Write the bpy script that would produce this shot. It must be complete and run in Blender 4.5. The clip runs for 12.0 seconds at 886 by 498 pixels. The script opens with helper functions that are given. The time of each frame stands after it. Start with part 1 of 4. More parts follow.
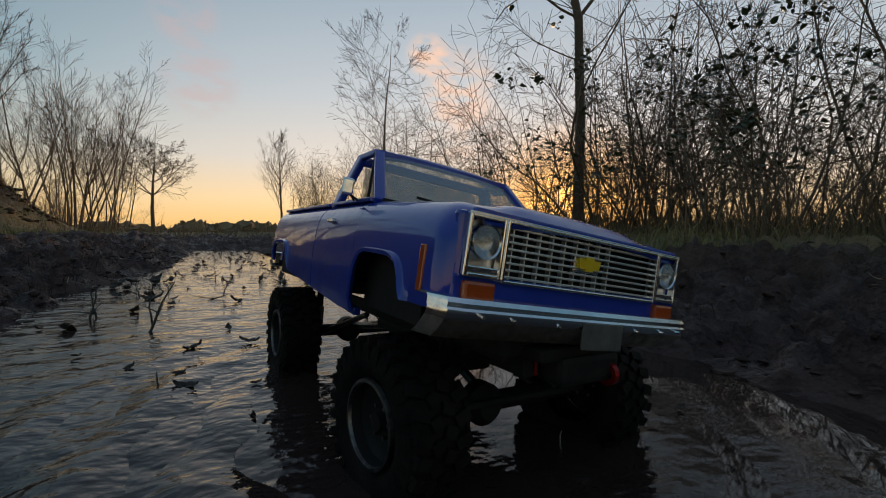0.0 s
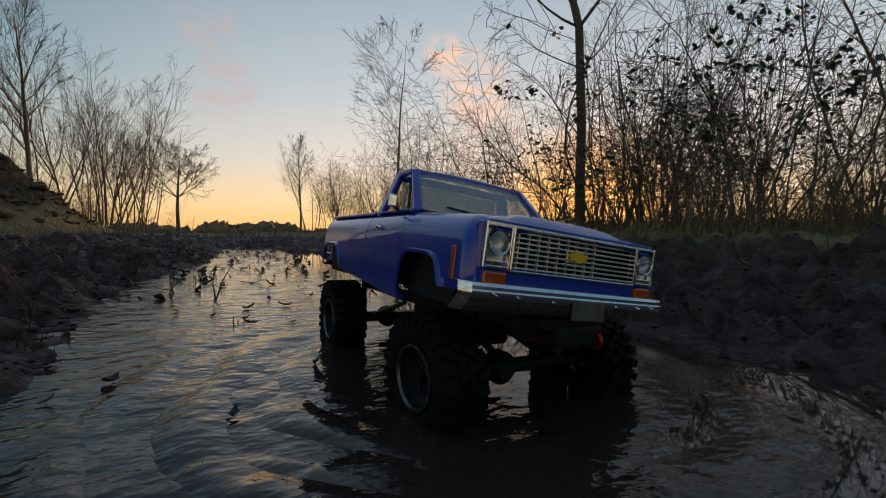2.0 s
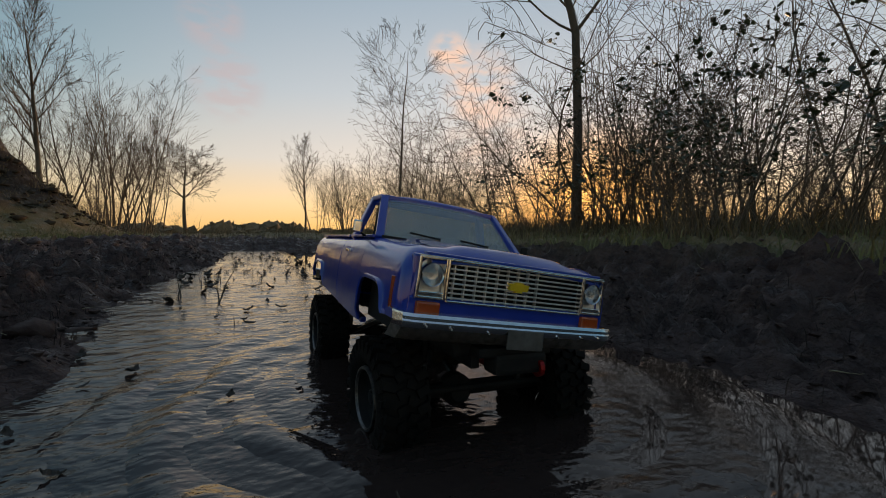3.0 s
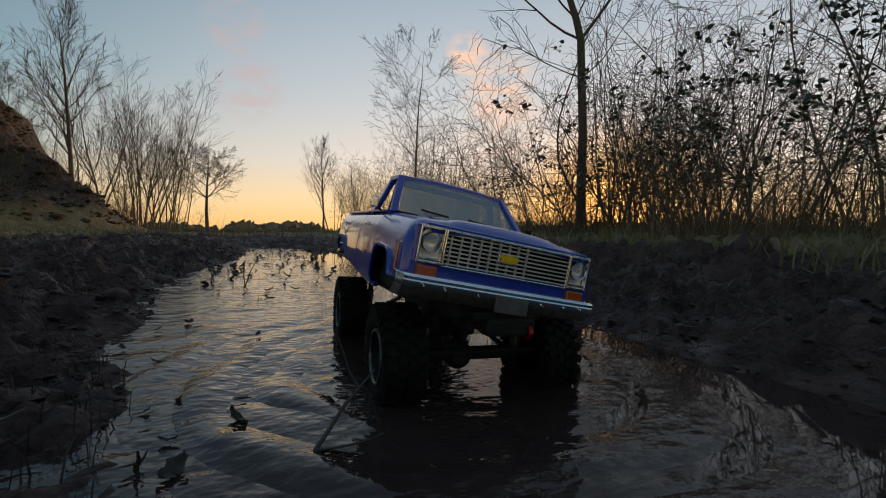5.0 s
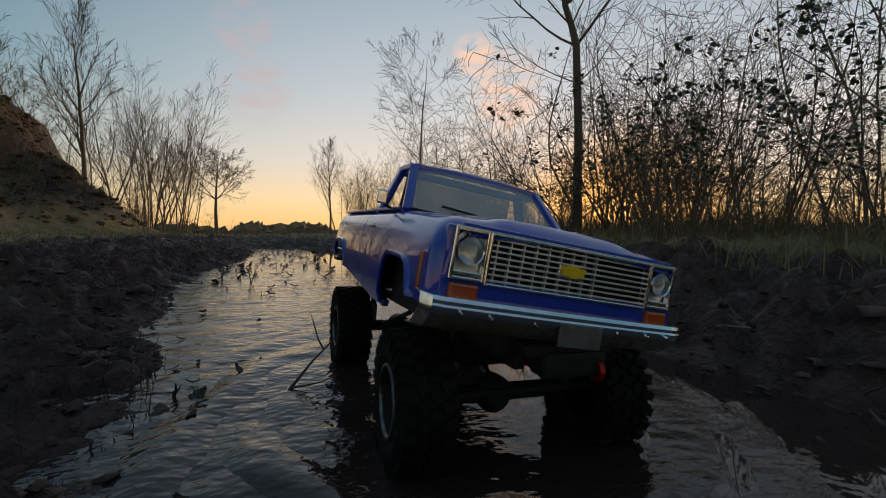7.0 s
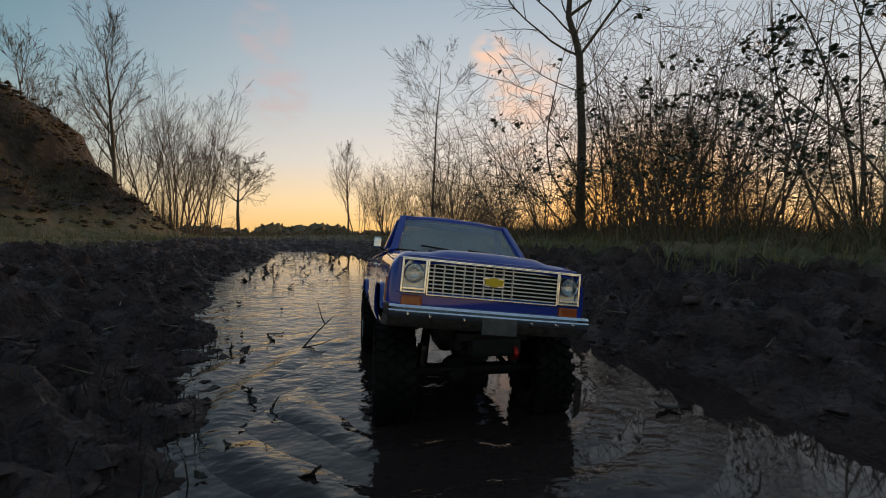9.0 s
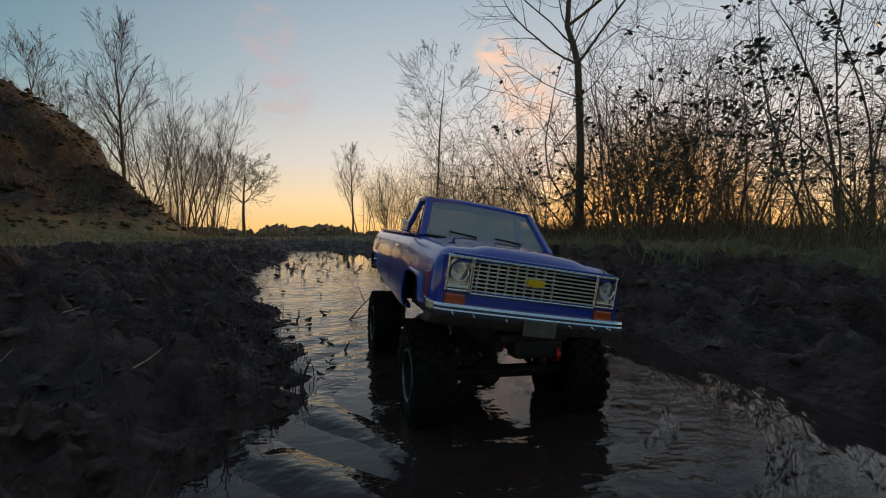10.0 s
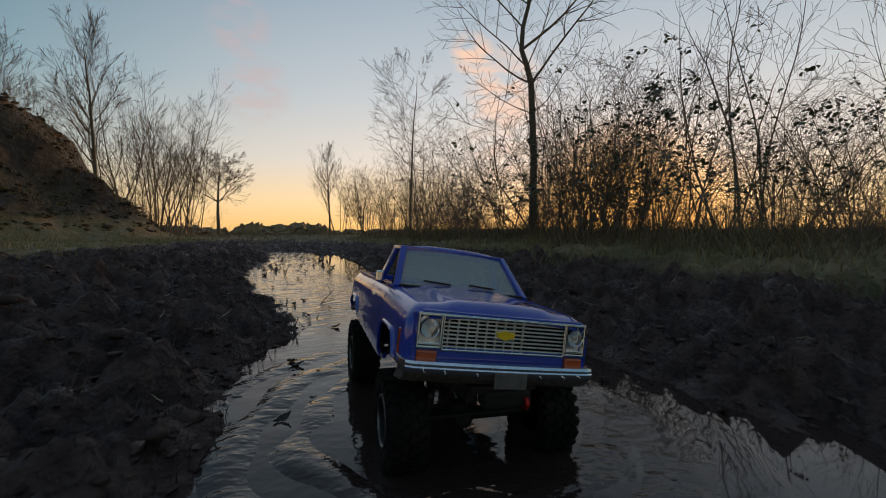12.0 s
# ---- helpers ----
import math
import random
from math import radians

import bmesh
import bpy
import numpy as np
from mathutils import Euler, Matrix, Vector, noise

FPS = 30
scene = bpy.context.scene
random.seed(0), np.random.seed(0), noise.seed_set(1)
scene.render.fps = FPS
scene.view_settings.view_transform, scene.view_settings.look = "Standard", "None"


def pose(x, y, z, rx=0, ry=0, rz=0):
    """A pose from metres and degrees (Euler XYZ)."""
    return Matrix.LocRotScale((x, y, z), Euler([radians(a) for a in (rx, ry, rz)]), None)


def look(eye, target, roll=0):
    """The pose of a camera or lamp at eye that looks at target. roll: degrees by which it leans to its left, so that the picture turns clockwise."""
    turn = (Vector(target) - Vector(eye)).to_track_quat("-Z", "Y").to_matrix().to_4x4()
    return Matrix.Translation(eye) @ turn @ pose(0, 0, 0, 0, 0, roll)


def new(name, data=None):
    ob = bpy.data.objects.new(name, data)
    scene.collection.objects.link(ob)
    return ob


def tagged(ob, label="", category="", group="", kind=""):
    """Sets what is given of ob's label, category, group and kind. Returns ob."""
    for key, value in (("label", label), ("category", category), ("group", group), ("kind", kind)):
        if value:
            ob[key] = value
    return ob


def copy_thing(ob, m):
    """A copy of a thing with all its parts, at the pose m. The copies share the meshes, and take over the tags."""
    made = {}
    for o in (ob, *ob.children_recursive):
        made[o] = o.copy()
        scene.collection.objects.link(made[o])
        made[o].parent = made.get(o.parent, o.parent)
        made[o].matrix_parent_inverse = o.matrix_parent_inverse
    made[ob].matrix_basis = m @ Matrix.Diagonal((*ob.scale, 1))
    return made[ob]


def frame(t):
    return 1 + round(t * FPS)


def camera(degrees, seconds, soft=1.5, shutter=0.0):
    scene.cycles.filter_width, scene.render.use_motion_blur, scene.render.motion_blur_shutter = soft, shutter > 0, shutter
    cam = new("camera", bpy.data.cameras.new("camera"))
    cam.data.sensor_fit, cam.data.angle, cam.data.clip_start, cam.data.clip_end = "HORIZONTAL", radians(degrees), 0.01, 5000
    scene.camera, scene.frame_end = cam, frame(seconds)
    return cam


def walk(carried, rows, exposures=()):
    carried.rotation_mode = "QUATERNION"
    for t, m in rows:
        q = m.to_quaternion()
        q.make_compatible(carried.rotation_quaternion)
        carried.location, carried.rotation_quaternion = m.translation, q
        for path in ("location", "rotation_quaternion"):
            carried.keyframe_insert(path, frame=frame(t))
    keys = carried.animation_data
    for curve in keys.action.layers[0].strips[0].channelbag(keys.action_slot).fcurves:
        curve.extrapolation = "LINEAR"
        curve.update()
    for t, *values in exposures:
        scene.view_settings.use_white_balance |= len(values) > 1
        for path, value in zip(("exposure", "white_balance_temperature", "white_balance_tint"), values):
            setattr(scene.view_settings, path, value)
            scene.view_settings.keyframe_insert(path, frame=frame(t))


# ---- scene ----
cam = camera(90.0, 12.0, soft=1.0, shutter=0.3)
CAMERA_ROWS = [
    (0, 0.000, 0.000, 0.158, -1.72, -0.63, -25.83), (0.5, -0.006, -0.073, 0.149, -1.57, -0.64, -25.36), (1, -0.016, -0.145, 0.147, -1.57, -0.68, -24.41),
    (1.5, -0.036, -0.227, 0.141, -1.76, -0.49, -23.80), (2, -0.041, -0.295, 0.152, -1.81, -0.31, -23.60), (2.5, -0.037, -0.357, 0.161, -1.85, -0.32, -23.34),
    (3, -0.028, -0.411, 0.175, -1.89, -0.23, -22.98), (5, -0.029, -0.644, 0.162, -1.82, -0.57, -20.82), (5.5, -0.035, -0.692, 0.146, -1.93, -0.45, -20.48),
    (6, -0.038, -0.736, 0.129, -2.06, -0.63, -20.34), (6.5, -0.030, -0.782, 0.143, -1.98, -0.53, -20.33), (7, -0.009, -0.823, 0.172, -1.80, -0.38, -19.88),
    (9, -0.002, -1.100, 0.194, -1.69, -0.26, -17.62), (9.5, -0.064, -1.205, 0.194, -1.59, -0.43, -17.60), (10, -0.097, -1.331, 0.190, -1.63, -0.08, -17.19),
    (10.5, -0.085, -1.493, 0.201, -1.87, 0.14, -19.04), (11, -0.096, -1.661, 0.251, -1.93, 0.01, -21.00), (11.5, -0.122, -1.797, 0.264, -2.04, -0.10, -20.93),
    (12, -0.130, -1.917, 0.244, -1.91, 0.03, -20.00)]
walk(cam, [(t, pose(x, y, z, 90 + p, r, w)) for t, x, y, z, p, r, w in CAMERA_ROWS],
     exposures=[(0.0, 0.08, 7550, 17), (12.0, 0.08, 7550, 17)])

# ---- world and light ----
SUN_AZ, SUN_EL = radians(42), radians(2.5)      # azimuth clockwise from +y
SKY_STRENGTH, SKY_GAIN, SUN_STRENGTH = 0.12, 1.15, 2.5


def toward(az, el):
    return Vector((math.sin(az) * math.cos(el), math.cos(az) * math.cos(el), math.sin(el)))


def make_world():
    world = bpy.data.worlds.new("sky")
    scene.world = world
    world.use_nodes = True
    nt = world.node_tree
    nodes, links = nt.nodes, nt.links
    nodes.clear()
    out = nodes.new("ShaderNodeOutputWorld")
    bg = nodes.new("ShaderNodeBackground")
    bg.inputs["Strength"].default_value = SKY_STRENGTH
    sky = nodes.new("ShaderNodeTexSky")
    sky.sky_type = "NISHITA"
    sky.sun_disc = False
    sky.sun_elevation, sky.sun_rotation = SUN_EL, SUN_AZ
    sky.air_density, sky.dust_density, sky.ozone_density = 1.0, 1.5, 1.0
    coord = nodes.new("ShaderNodeTexCoord")
    sep = nodes.new("ShaderNodeSeparateXYZ")
    links.new(coord.outputs["Generated"], sep.inputs["Vector"])

    def nearness(az, el, inner, outer, linear=False):
        d = nodes.new("ShaderNodeVectorMath")
        d.operation = "DOT_PRODUCT"
        d.inputs[1].default_value = toward(radians(az), radians(el))
        links.new(coord.outputs["Generated"], d.inputs[0])
        m = nodes.new("ShaderNodeMapRange")
        m.interpolation_type = "LINEAR" if linear else "SMOOTHSTEP"
        m.inputs["From Min"].default_value, m.inputs["From Max"].default_value = math.cos(radians(outer)), math.cos(radians(inner))
        links.new(d.outputs["Value"], m.inputs["Value"])
        return m.outputs["Result"]

    def mixed(fac, a, b, mode="MIX"):
        m = nodes.new("ShaderNodeMixRGB")
        m.blend_type = mode
        for slot, v in (("Fac", fac), ("Color1", a), ("Color2", b)):
            if isinstance(v, (tuple, float)):
                m.inputs[slot].default_value = v
            else:
                links.new(v, m.inputs[slot])
        return m.outputs["Color"]

    def dusk(stops):
        r = nodes.new("ShaderNodeValToRGB")
        el = r.color_ramp.elements
        while len(el) < len(stops):
            el.new(0.5)
        for e, (deg, c) in zip(el, stops):
            e.position, e.color = math.sin(radians(deg)), (*c, 1)
        links.new(sep.outputs["Z"], r.inputs["Fac"])
        return r.outputs["Color"]

    away = dusk(AWAY)
    near = dusk(NEAR)
    glow = mixed(nearness(math.degrees(SUN_AZ) - 6, 6, 10, 72), away, near)
    core = mixed(nearness(math.degrees(SUN_AZ), 0, 2, 15), glow, (1.0, 0.57, 0.21, 1))
    core = mixed(nearness(math.degrees(SUN_AZ), 2, 0.5, 7), core, (2.4, 1.25, 0.40, 1))
    scaled = mixed(1.0, core, (SKY_GAIN / SKY_STRENGTH,) * 3 + (1,), "MULTIPLY")
    last = mixed(0.12, scaled, sky.outputs["Color"])
    # thin pink clouds
    fine = nodes.new("ShaderNodeTexNoise")
    fine.inputs["Scale"].default_value, fine.inputs["Detail"].default_value = 16.0, 5.0
    stretch = nodes.new("ShaderNodeMapping")
    stretch.inputs["Scale"].default_value = (1, 1, 2.6)
    links.new(coord.outputs["Generated"], stretch.inputs["Vector"])
    links.new(stretch.outputs["Vector"], fine.inputs["Vector"])
    wisps = nodes.new("ShaderNodeMapRange")
    wisps.interpolation_type = "SMOOTHSTEP"
    wisps.inputs["From Min"].default_value, wisps.inputs["From Max"].default_value = 0.32, 0.64
    links.new(fine.outputs["Fac"], wisps.inputs["Value"])
    for az, el, size, amount, c in CLOUDS:
        n = nodes.new("ShaderNodeMath")
        n.operation = "MULTIPLY"
        links.new(nearness(az, el, 0, size), n.inputs[0])
        links.new(wisps.outputs["Result"], n.inputs[1])
        k = nodes.new("ShaderNodeMath")
        k.operation = "MULTIPLY"
        k.use_clamp = True
        k.inputs[1].default_value = amount
        links.new(n.outputs["Value"], k.inputs[0])
        last = mixed(k.outputs["Value"], last, tuple(v / SKY_STRENGTH for v in c) + (1,))
    links.new(last, bg.inputs["Color"])
    links.new(bg.outputs["Background"], out.inputs["Surface"])


PINK, PEACH = (0.55, 0.42, 0.44), (0.90, 0.64, 0.50)
CLOUDS = ((-2.8, 16.6, 4.6, 0.42, PINK), (-4.3, 22.9, 3.8, 0.42, PINK), (23.7, 21.8, 3.0, 0.9, PEACH), (27.7, 18.0, 5.5, 0.75, PEACH), (29, 12, 7, 0.4, PEACH))
AWAY = ((0, (0.78, 0.52, 0.22)), (4, (0.62, 0.55, 0.36)), (9, (0.32, 0.44, 0.46)), (16, (0.125, 0.29, 0.385)), (28, (0.066, 0.178, 0.285)), (60, (0.13, 0.22, 0.34)))
NEAR = ((0, (0.92, 0.55, 0.17)), (4, (0.88, 0.69, 0.42)), (9, (0.68, 0.68, 0.66)), (17, (0.48, 0.58, 0.67)), (28, (0.31, 0.44, 0.57)), (60, (0.17, 0.27, 0.40)))
make_world()
sun = new("sun", bpy.data.lights.new("sun", "SUN"))
sun.data.energy, sun.data.angle, sun.data.color = SUN_STRENGTH, radians(1.0), (1.0, 0.62, 0.32)
sun.matrix_world = look(toward(SUN_AZ, SUN_EL) * 50, (0, 0, 0))


# ---- materials ----
def material(name, color, rough=0.6, metal=0.0, coat=0.0, scale=30.0, color2=None, bump=0.0, bump_scale=None,
             spec=0.5, transmission=0.0, rough2=None, obj_random=0.0, island=0.0, alpha=1.0, detail=6.0):
    mat = bpy.data.materials.new(name)
    mat.use_nodes = True
    nt = mat.node_tree
    nodes, links = nt.nodes, nt.links
    p = nodes["Principled BSDF"]
    p.inputs["Base Color"].default_value = (*color, 1)
    p.inputs["Roughness"].default_value = rough
    p.inputs["Metallic"].default_value = metal
    p.inputs["Coat Weight"].default_value = coat
    p.inputs["Coat Roughness"].default_value = 0.06
    p.inputs["Specular IOR Level"].default_value = spec
    p.inputs["Transmission Weight"].default_value = transmission
    p.inputs["Alpha"].default_value = alpha
    coord = nodes.new("ShaderNodeTexCoord")
    if color2 or rough2 is not None:
        n = nodes.new("ShaderNodeTexNoise")
        n.inputs["Scale"].default_value, n.inputs["Detail"].default_value = scale, detail
        links.new(coord.outputs["Object"], n.inputs["Vector"])
        big = nodes.new("ShaderNodeTexNoise")
        big.inputs["Scale"].default_value, big.inputs["Detail"].default_value = scale * 0.17, 3
        links.new(coord.outputs["Object"], big.inputs["Vector"])
        add = nodes.new("ShaderNodeMath")
        add.operation = "ADD"
        links.new(n.outputs["Fac"], add.inputs[0])
        links.new(big.outputs["Fac"], add.inputs[1])
        ramp = nodes.new("ShaderNodeMapRange")
        ramp.inputs["From Min"].default_value, ramp.inputs["From Max"].default_value = 0.8, 1.2
        links.new(add.outputs["Value"], ramp.inputs["Value"])
        if color2:
            mix = nodes.new("ShaderNodeMixRGB")
            mix.inputs["Color1"].default_value, mix.inputs["Color2"].default_value = (*color, 1), (*color2, 1)
            links.new(ramp.outputs["Result"], mix.inputs["Fac"])
            last = mix.outputs["Color"]
            if obj_random or island:
                hsv = nodes.new("ShaderNodeHueSaturation")
                if island:
                    src = nodes.new("ShaderNodeNewGeometry").outputs["Random Per Island"]
                else:
                    src = nodes.new("ShaderNodeObjectInfo").outputs["Random"]
                mr = nodes.new("ShaderNodeMapRange")
                k = obj_random or island
                mr.inputs["To Min"].default_value, mr.inputs["To Max"].default_value = 1 - k, 1 + k
                links.new(src, mr.inputs["Value"])
                links.new(mr.outputs["Result"], hsv.inputs["Value"])
                links.new(last, hsv.inputs["Color"])
                last = hsv.outputs["Color"]
            links.new(last, p.inputs["Base Color"])
        if rough2 is not None:
            rr = nodes.new("ShaderNodeMapRange")
            rr.inputs["From Min"].default_value, rr.inputs["From Max"].default_value = 0.8, 1.2
            rr.inputs["To Min"].default_value, rr.inputs["To Max"].default_value = rough, rough2
            links.new(add.outputs["Value"], rr.inputs["Value"])
            links.new(rr.outputs["Result"], p.inputs["Roughness"])
    if bump:
        bn = nodes.new("ShaderNodeTexNoise")
        bn.inputs["Scale"].default_value, bn.inputs["Detail"].default_value = bump_scale or scale, 5
        links.new(coord.outputs["Object"], bn.inputs["Vector"])
        b = nodes.new("ShaderNodeBump")
        b.inputs["Strength"].default_value, b.inputs["Distance"].default_value = 0.7, bump
        links.new(bn.outputs["Fac"], b.inputs["Height"])
        links.new(b.outputs["Normal"], p.inputs["Normal"])
    return mat


PAINT = material("blue_paint", (0.003, 0.030, 0.27), 0.34, coat=1.0, color2=(0.004, 0.036, 0.32), scale=60, bump=0.0001, rough2=0.42, spec=0.2)
CHROME = material("chrome", (0.78, 0.79, 0.81), 0.10, metal=1.0, color2=(0.66, 0.66, 0.68), scale=150, rough2=0.26)
GRILLE_METAL = material("grille_metal", (0.72, 0.71, 0.70), 0.30, metal=0.75, color2=(0.60, 0.59, 0.58), scale=200)
BLACK = material("black_plastic", (0.010, 0.010, 0.011), 0.6, color2=(0.017, 0.015, 0.014), scale=120, spec=0.2)
RUBBER = material("muddy_rubber", (0.007, 0.0068, 0.0066), 0.7, color2=(0.016, 0.013, 0.011), scale=70, bump=0.001, bump_scale=300, rough2=0.6, spec=0.06)
STEEL = material("worn_steel", (0.22, 0.21, 0.20), 0.42, metal=1.0, color2=(0.08, 0.07, 0.065), scale=180)
AMBER = material("amber_lens", (0.36, 0.060, 0.012), 0.2, coat=0.5, color2=(0.36, 0.05, 0.008), scale=300)
GOLD = material("gold_badge", (0.75, 0.5, 0.02), 0.35, metal=0.2, color2=(0.7, 0.45, 0.015), scale=400)
RED = material("red_anodised", (0.4, 0.015, 0.012), 0.35, metal=0.6, color2=(0.3, 0.01, 0.01), scale=200)
PLATE = material("grey_plate", (0.10, 0.095, 0.09), 0.6, color2=(0.06, 0.055, 0.05), scale=160)
LENS = material("lamp_lens", (0.85, 0.87, 0.88), 0.08, metal=0.0, transmission=0.85, color2=(0.7, 0.72, 0.73), scale=200)
BOWL = material("lamp_bowl", (0.75, 0.76, 0.78), 0.18, metal=1.0, color2=(0.6, 0.6, 0.62), scale=90)
GLASS = material("window_film", (0.30, 0.36, 0.38), 0.06, color2=(0.34, 0.38, 0.38), scale=20, alpha=0.42)
BARK = material("bark", (0.14, 0.10, 0.068), 0.85, color2=(0.085, 0.064, 0.045), scale=25, obj_random=0.25)
TWIG = material("wet_twig", (0.05, 0.035, 0.022), 0.6, color2=(0.025, 0.018, 0.012), scale=90, bump=0.001)
LEAF = material("bramble_leaf", (0.022, 0.038, 0.016), 0.4, color2=(0.04, 0.055, 0.022), scale=6, island=0.4)
DRY = material("dry_grass", (0.17, 0.115, 0.06), 0.8, color2=(0.11, 0.082, 0.04), scale=1.5, island=0.4)
GREEN = material("green_grass", (0.145, 0.145, 0.05), 0.7, color2=(0.21, 0.155, 0.07), scale=2, island=0.4)
CLOD = material("mud_clod", (0.042, 0.025, 0.021), 0.9, color2=(0.085, 0.054, 0.046), scale=40, bump=0.006, bump_scale=90, rough2=0.6, island=0.35, spec=0.12)
ROOT = material("dead_root", (0.075, 0.050, 0.040), 0.7, color2=(0.035, 0.023, 0.019), scale=12, island=0.5, spec=0.25)
DULL_CHROME = material("dull_chrome", (0.34, 0.31, 0.29), 0.28, metal=0.85, color2=(0.15, 0.13, 0.12), scale=110, rough2=0.7)
EARTH = material("earth_clod", (0.07, 0.05, 0.033), 0.95, color2=(0.045, 0.033, 0.024), scale=8, bump=0.02, bump_scale=25, island=0.3, spec=0.1)
STRAW = material("straw_bit", (0.36, 0.29, 0.18), 0.6, color2=(0.22, 0.17, 0.1), scale=60, obj_random=0.3)
# paler than near wood: the haze of distance is mixed into this brown
FAR = material("far_wood", (0.20, 0.14, 0.08), 0.95, color2=(0.12, 0.09, 0.05), scale=0.7, bump=0.3, bump_scale=1.5)


def water_material():
    mat = bpy.data.materials.new("muddy_water")
    mat.use_nodes = True
    nodes, links = mat.node_tree.nodes, mat.node_tree.links
    p = nodes["Principled BSDF"]
    p.inputs["Base Color"].default_value = (0.018, 0.014, 0.011, 1)
    p.inputs["Roughness"].default_value = 0.03
    p.inputs["IOR"].default_value = 1.33
    coord = nodes.new("ShaderNodeTexCoord")
    silt = nodes.new("ShaderNodeTexNoise")
    silt.inputs["Scale"].default_value, silt.inputs["Detail"].default_value = 3.0, 4
    links.new(coord.outputs["Object"], silt.inputs["Vector"])
    mix = nodes.new("ShaderNodeMixRGB")
    mix.inputs["Color1"].default_value, mix.inputs["Color2"].default_value = (0.018, 0.0110, 0.0095, 1), (0.052, 0.033, 0.028, 1)
    links.new(silt.outputs["Fac"], mix.inputs["Fac"])
    links.new(mix.outputs["Color"], p.inputs["Base Color"])
    place = nodes.new("ShaderNodeSeparateXYZ")
    links.new(coord.outputs["Object"], place.inputs["Vector"])
    still = nodes.new("ShaderNodeMapRange")      # the water off the wheel track lies still
    still.inputs["From Min"].default_value, still.inputs["From Max"].default_value = 0.10, 0.26
    still.inputs["To Min"].default_value, still.inputs["To Max"].default_value = 0.62, 0.006
    far = nodes.new("ShaderNodeMapRange")
    far.inputs["From Min"].default_value, far.inputs["From Max"].default_value = -0.85, -0.45
    far.inputs["To Min"].default_value, far.inputs["To Max"].default_value = 0.22, 1.0
    links.new(place.outputs["Y"], far.inputs["Value"])
    ruffle = nodes.new("ShaderNodeMath")
    ruffle.operation = "MULTIPLY"
    links.new(place.outputs["X"], still.inputs["Value"])
    links.new(still.outputs["Result"], ruffle.inputs[0])
    links.new(far.outputs["Result"], ruffle.inputs[1])
    prev = None
    for scale, dist in ((11.0, 0.007), (34.0, 0.0052), (95.0, 0.0011)):
        n = nodes.new("ShaderNodeTexNoise")
        n.inputs["Scale"].default_value, n.inputs["Detail"].default_value = scale, 2
        mp = nodes.new("ShaderNodeMapping")
        mp.inputs["Scale"].default_value = (0.85, 1.2, 1)
        links.new(coord.outputs["Object"], mp.inputs["Vector"])
        links.new(mp.outputs["Vector"], n.inputs["Vector"])
        b = nodes.new("ShaderNodeBump")
        b.inputs["Distance"].default_value = dist
        links.new(ruffle.outputs["Value"], b.inputs["Strength"])
        links.new(n.outputs["Fac"], b.inputs["Height"])
        if prev:
            links.new(prev, b.inputs["Normal"])
        prev = b.outputs["Normal"]
    links.new(prev, p.inputs["Normal"])
    return mat


def ground_material():
    mat = bpy.data.materials.new("mud_and_grass")
    mat.use_nodes = True
    nodes, links = mat.node_tree.nodes, mat.node_tree.links
    p = nodes["Principled BSDF"]
    geo = nodes.new("ShaderNodeTexCoord")

    def noise_tex(scale, detail):
        n = nodes.new("ShaderNodeTexNoise")
        n.inputs["Scale"].default_value, n.inputs["Detail"].default_value = scale, detail
        links.new(geo.outputs["Object"], n.inputs["Vector"])
        return n.outputs["Fac"]

    def mixed(fac, a, b):
        m = nodes.new("ShaderNodeMixRGB")
        for slot, v in (("Fac", fac), ("Color1", a), ("Color2", b)):
            if isinstance(v, tuple):
                m.inputs[slot].default_value = (*v, 1)
            else:
                links.new(v, m.inputs[slot])
        return m.outputs["Color"]

    def ranged(v, lo, hi, a=0.0, b=1.0):
        m = nodes.new("ShaderNodeMapRange")
        m.interpolation_type = "SMOOTHSTEP"
        for k, x in (("From Min", lo), ("From Max", hi), ("To Min", a), ("To Max", b)):
            m.inputs[k].default_value = x
        links.new(v, m.inputs["Value"])
        return m.outputs["Result"]

    mud = mixed(ranged(noise_tex(22, 6), 0.35, 0.65), (0.042, 0.024, 0.021), (0.088, 0.054, 0.047))
    mud = mixed(ranged(noise_tex(90, 4), 0.55, 0.75), mud, (0.092, 0.060, 0.050))
    turf = mixed(ranged(noise_tex(3.5, 5), 0.4, 0.62), (0.145, 0.120, 0.052), (0.23, 0.160, 0.088))
    soil = mixed(ranged(noise_tex(1.3, 6), 0.4, 0.65), (0.035, 0.023, 0.016), (0.075, 0.051, 0.033))
    cover = nodes.new("ShaderNodeVertexColor")
    cover.layer_name = "cover"
    split = nodes.new("ShaderNodeSeparateColor")
    links.new(cover.outputs["Color"], split.inputs["Color"])
    base = mixed(split.outputs["Red"], mud, turf)
    base = mixed(split.outputs["Green"], base, soil)
    links.new(base, p.inputs["Base Color"])
    links.new(ranged(noise_tex(12, 5), 0.3, 0.6, 0.42, 0.95), p.inputs["Roughness"])
    p.inputs["Specular IOR Level"].default_value = 0.25
    b = nodes.new("ShaderNodeBump")
    b.inputs["Strength"].default_value, b.inputs["Distance"].default_value = 1.0, 0.02
    links.new(noise_tex(95, 9), b.inputs["Height"])
    links.new(b.outputs["Normal"], p.inputs["Normal"])
    return mat


WATER, GROUND = water_material(), ground_material()
coat = PAINT.node_tree.nodes["Principled BSDF"].inputs
coat["Coat IOR"].default_value, coat["Coat Roughness"].default_value = 1.5, 0.03


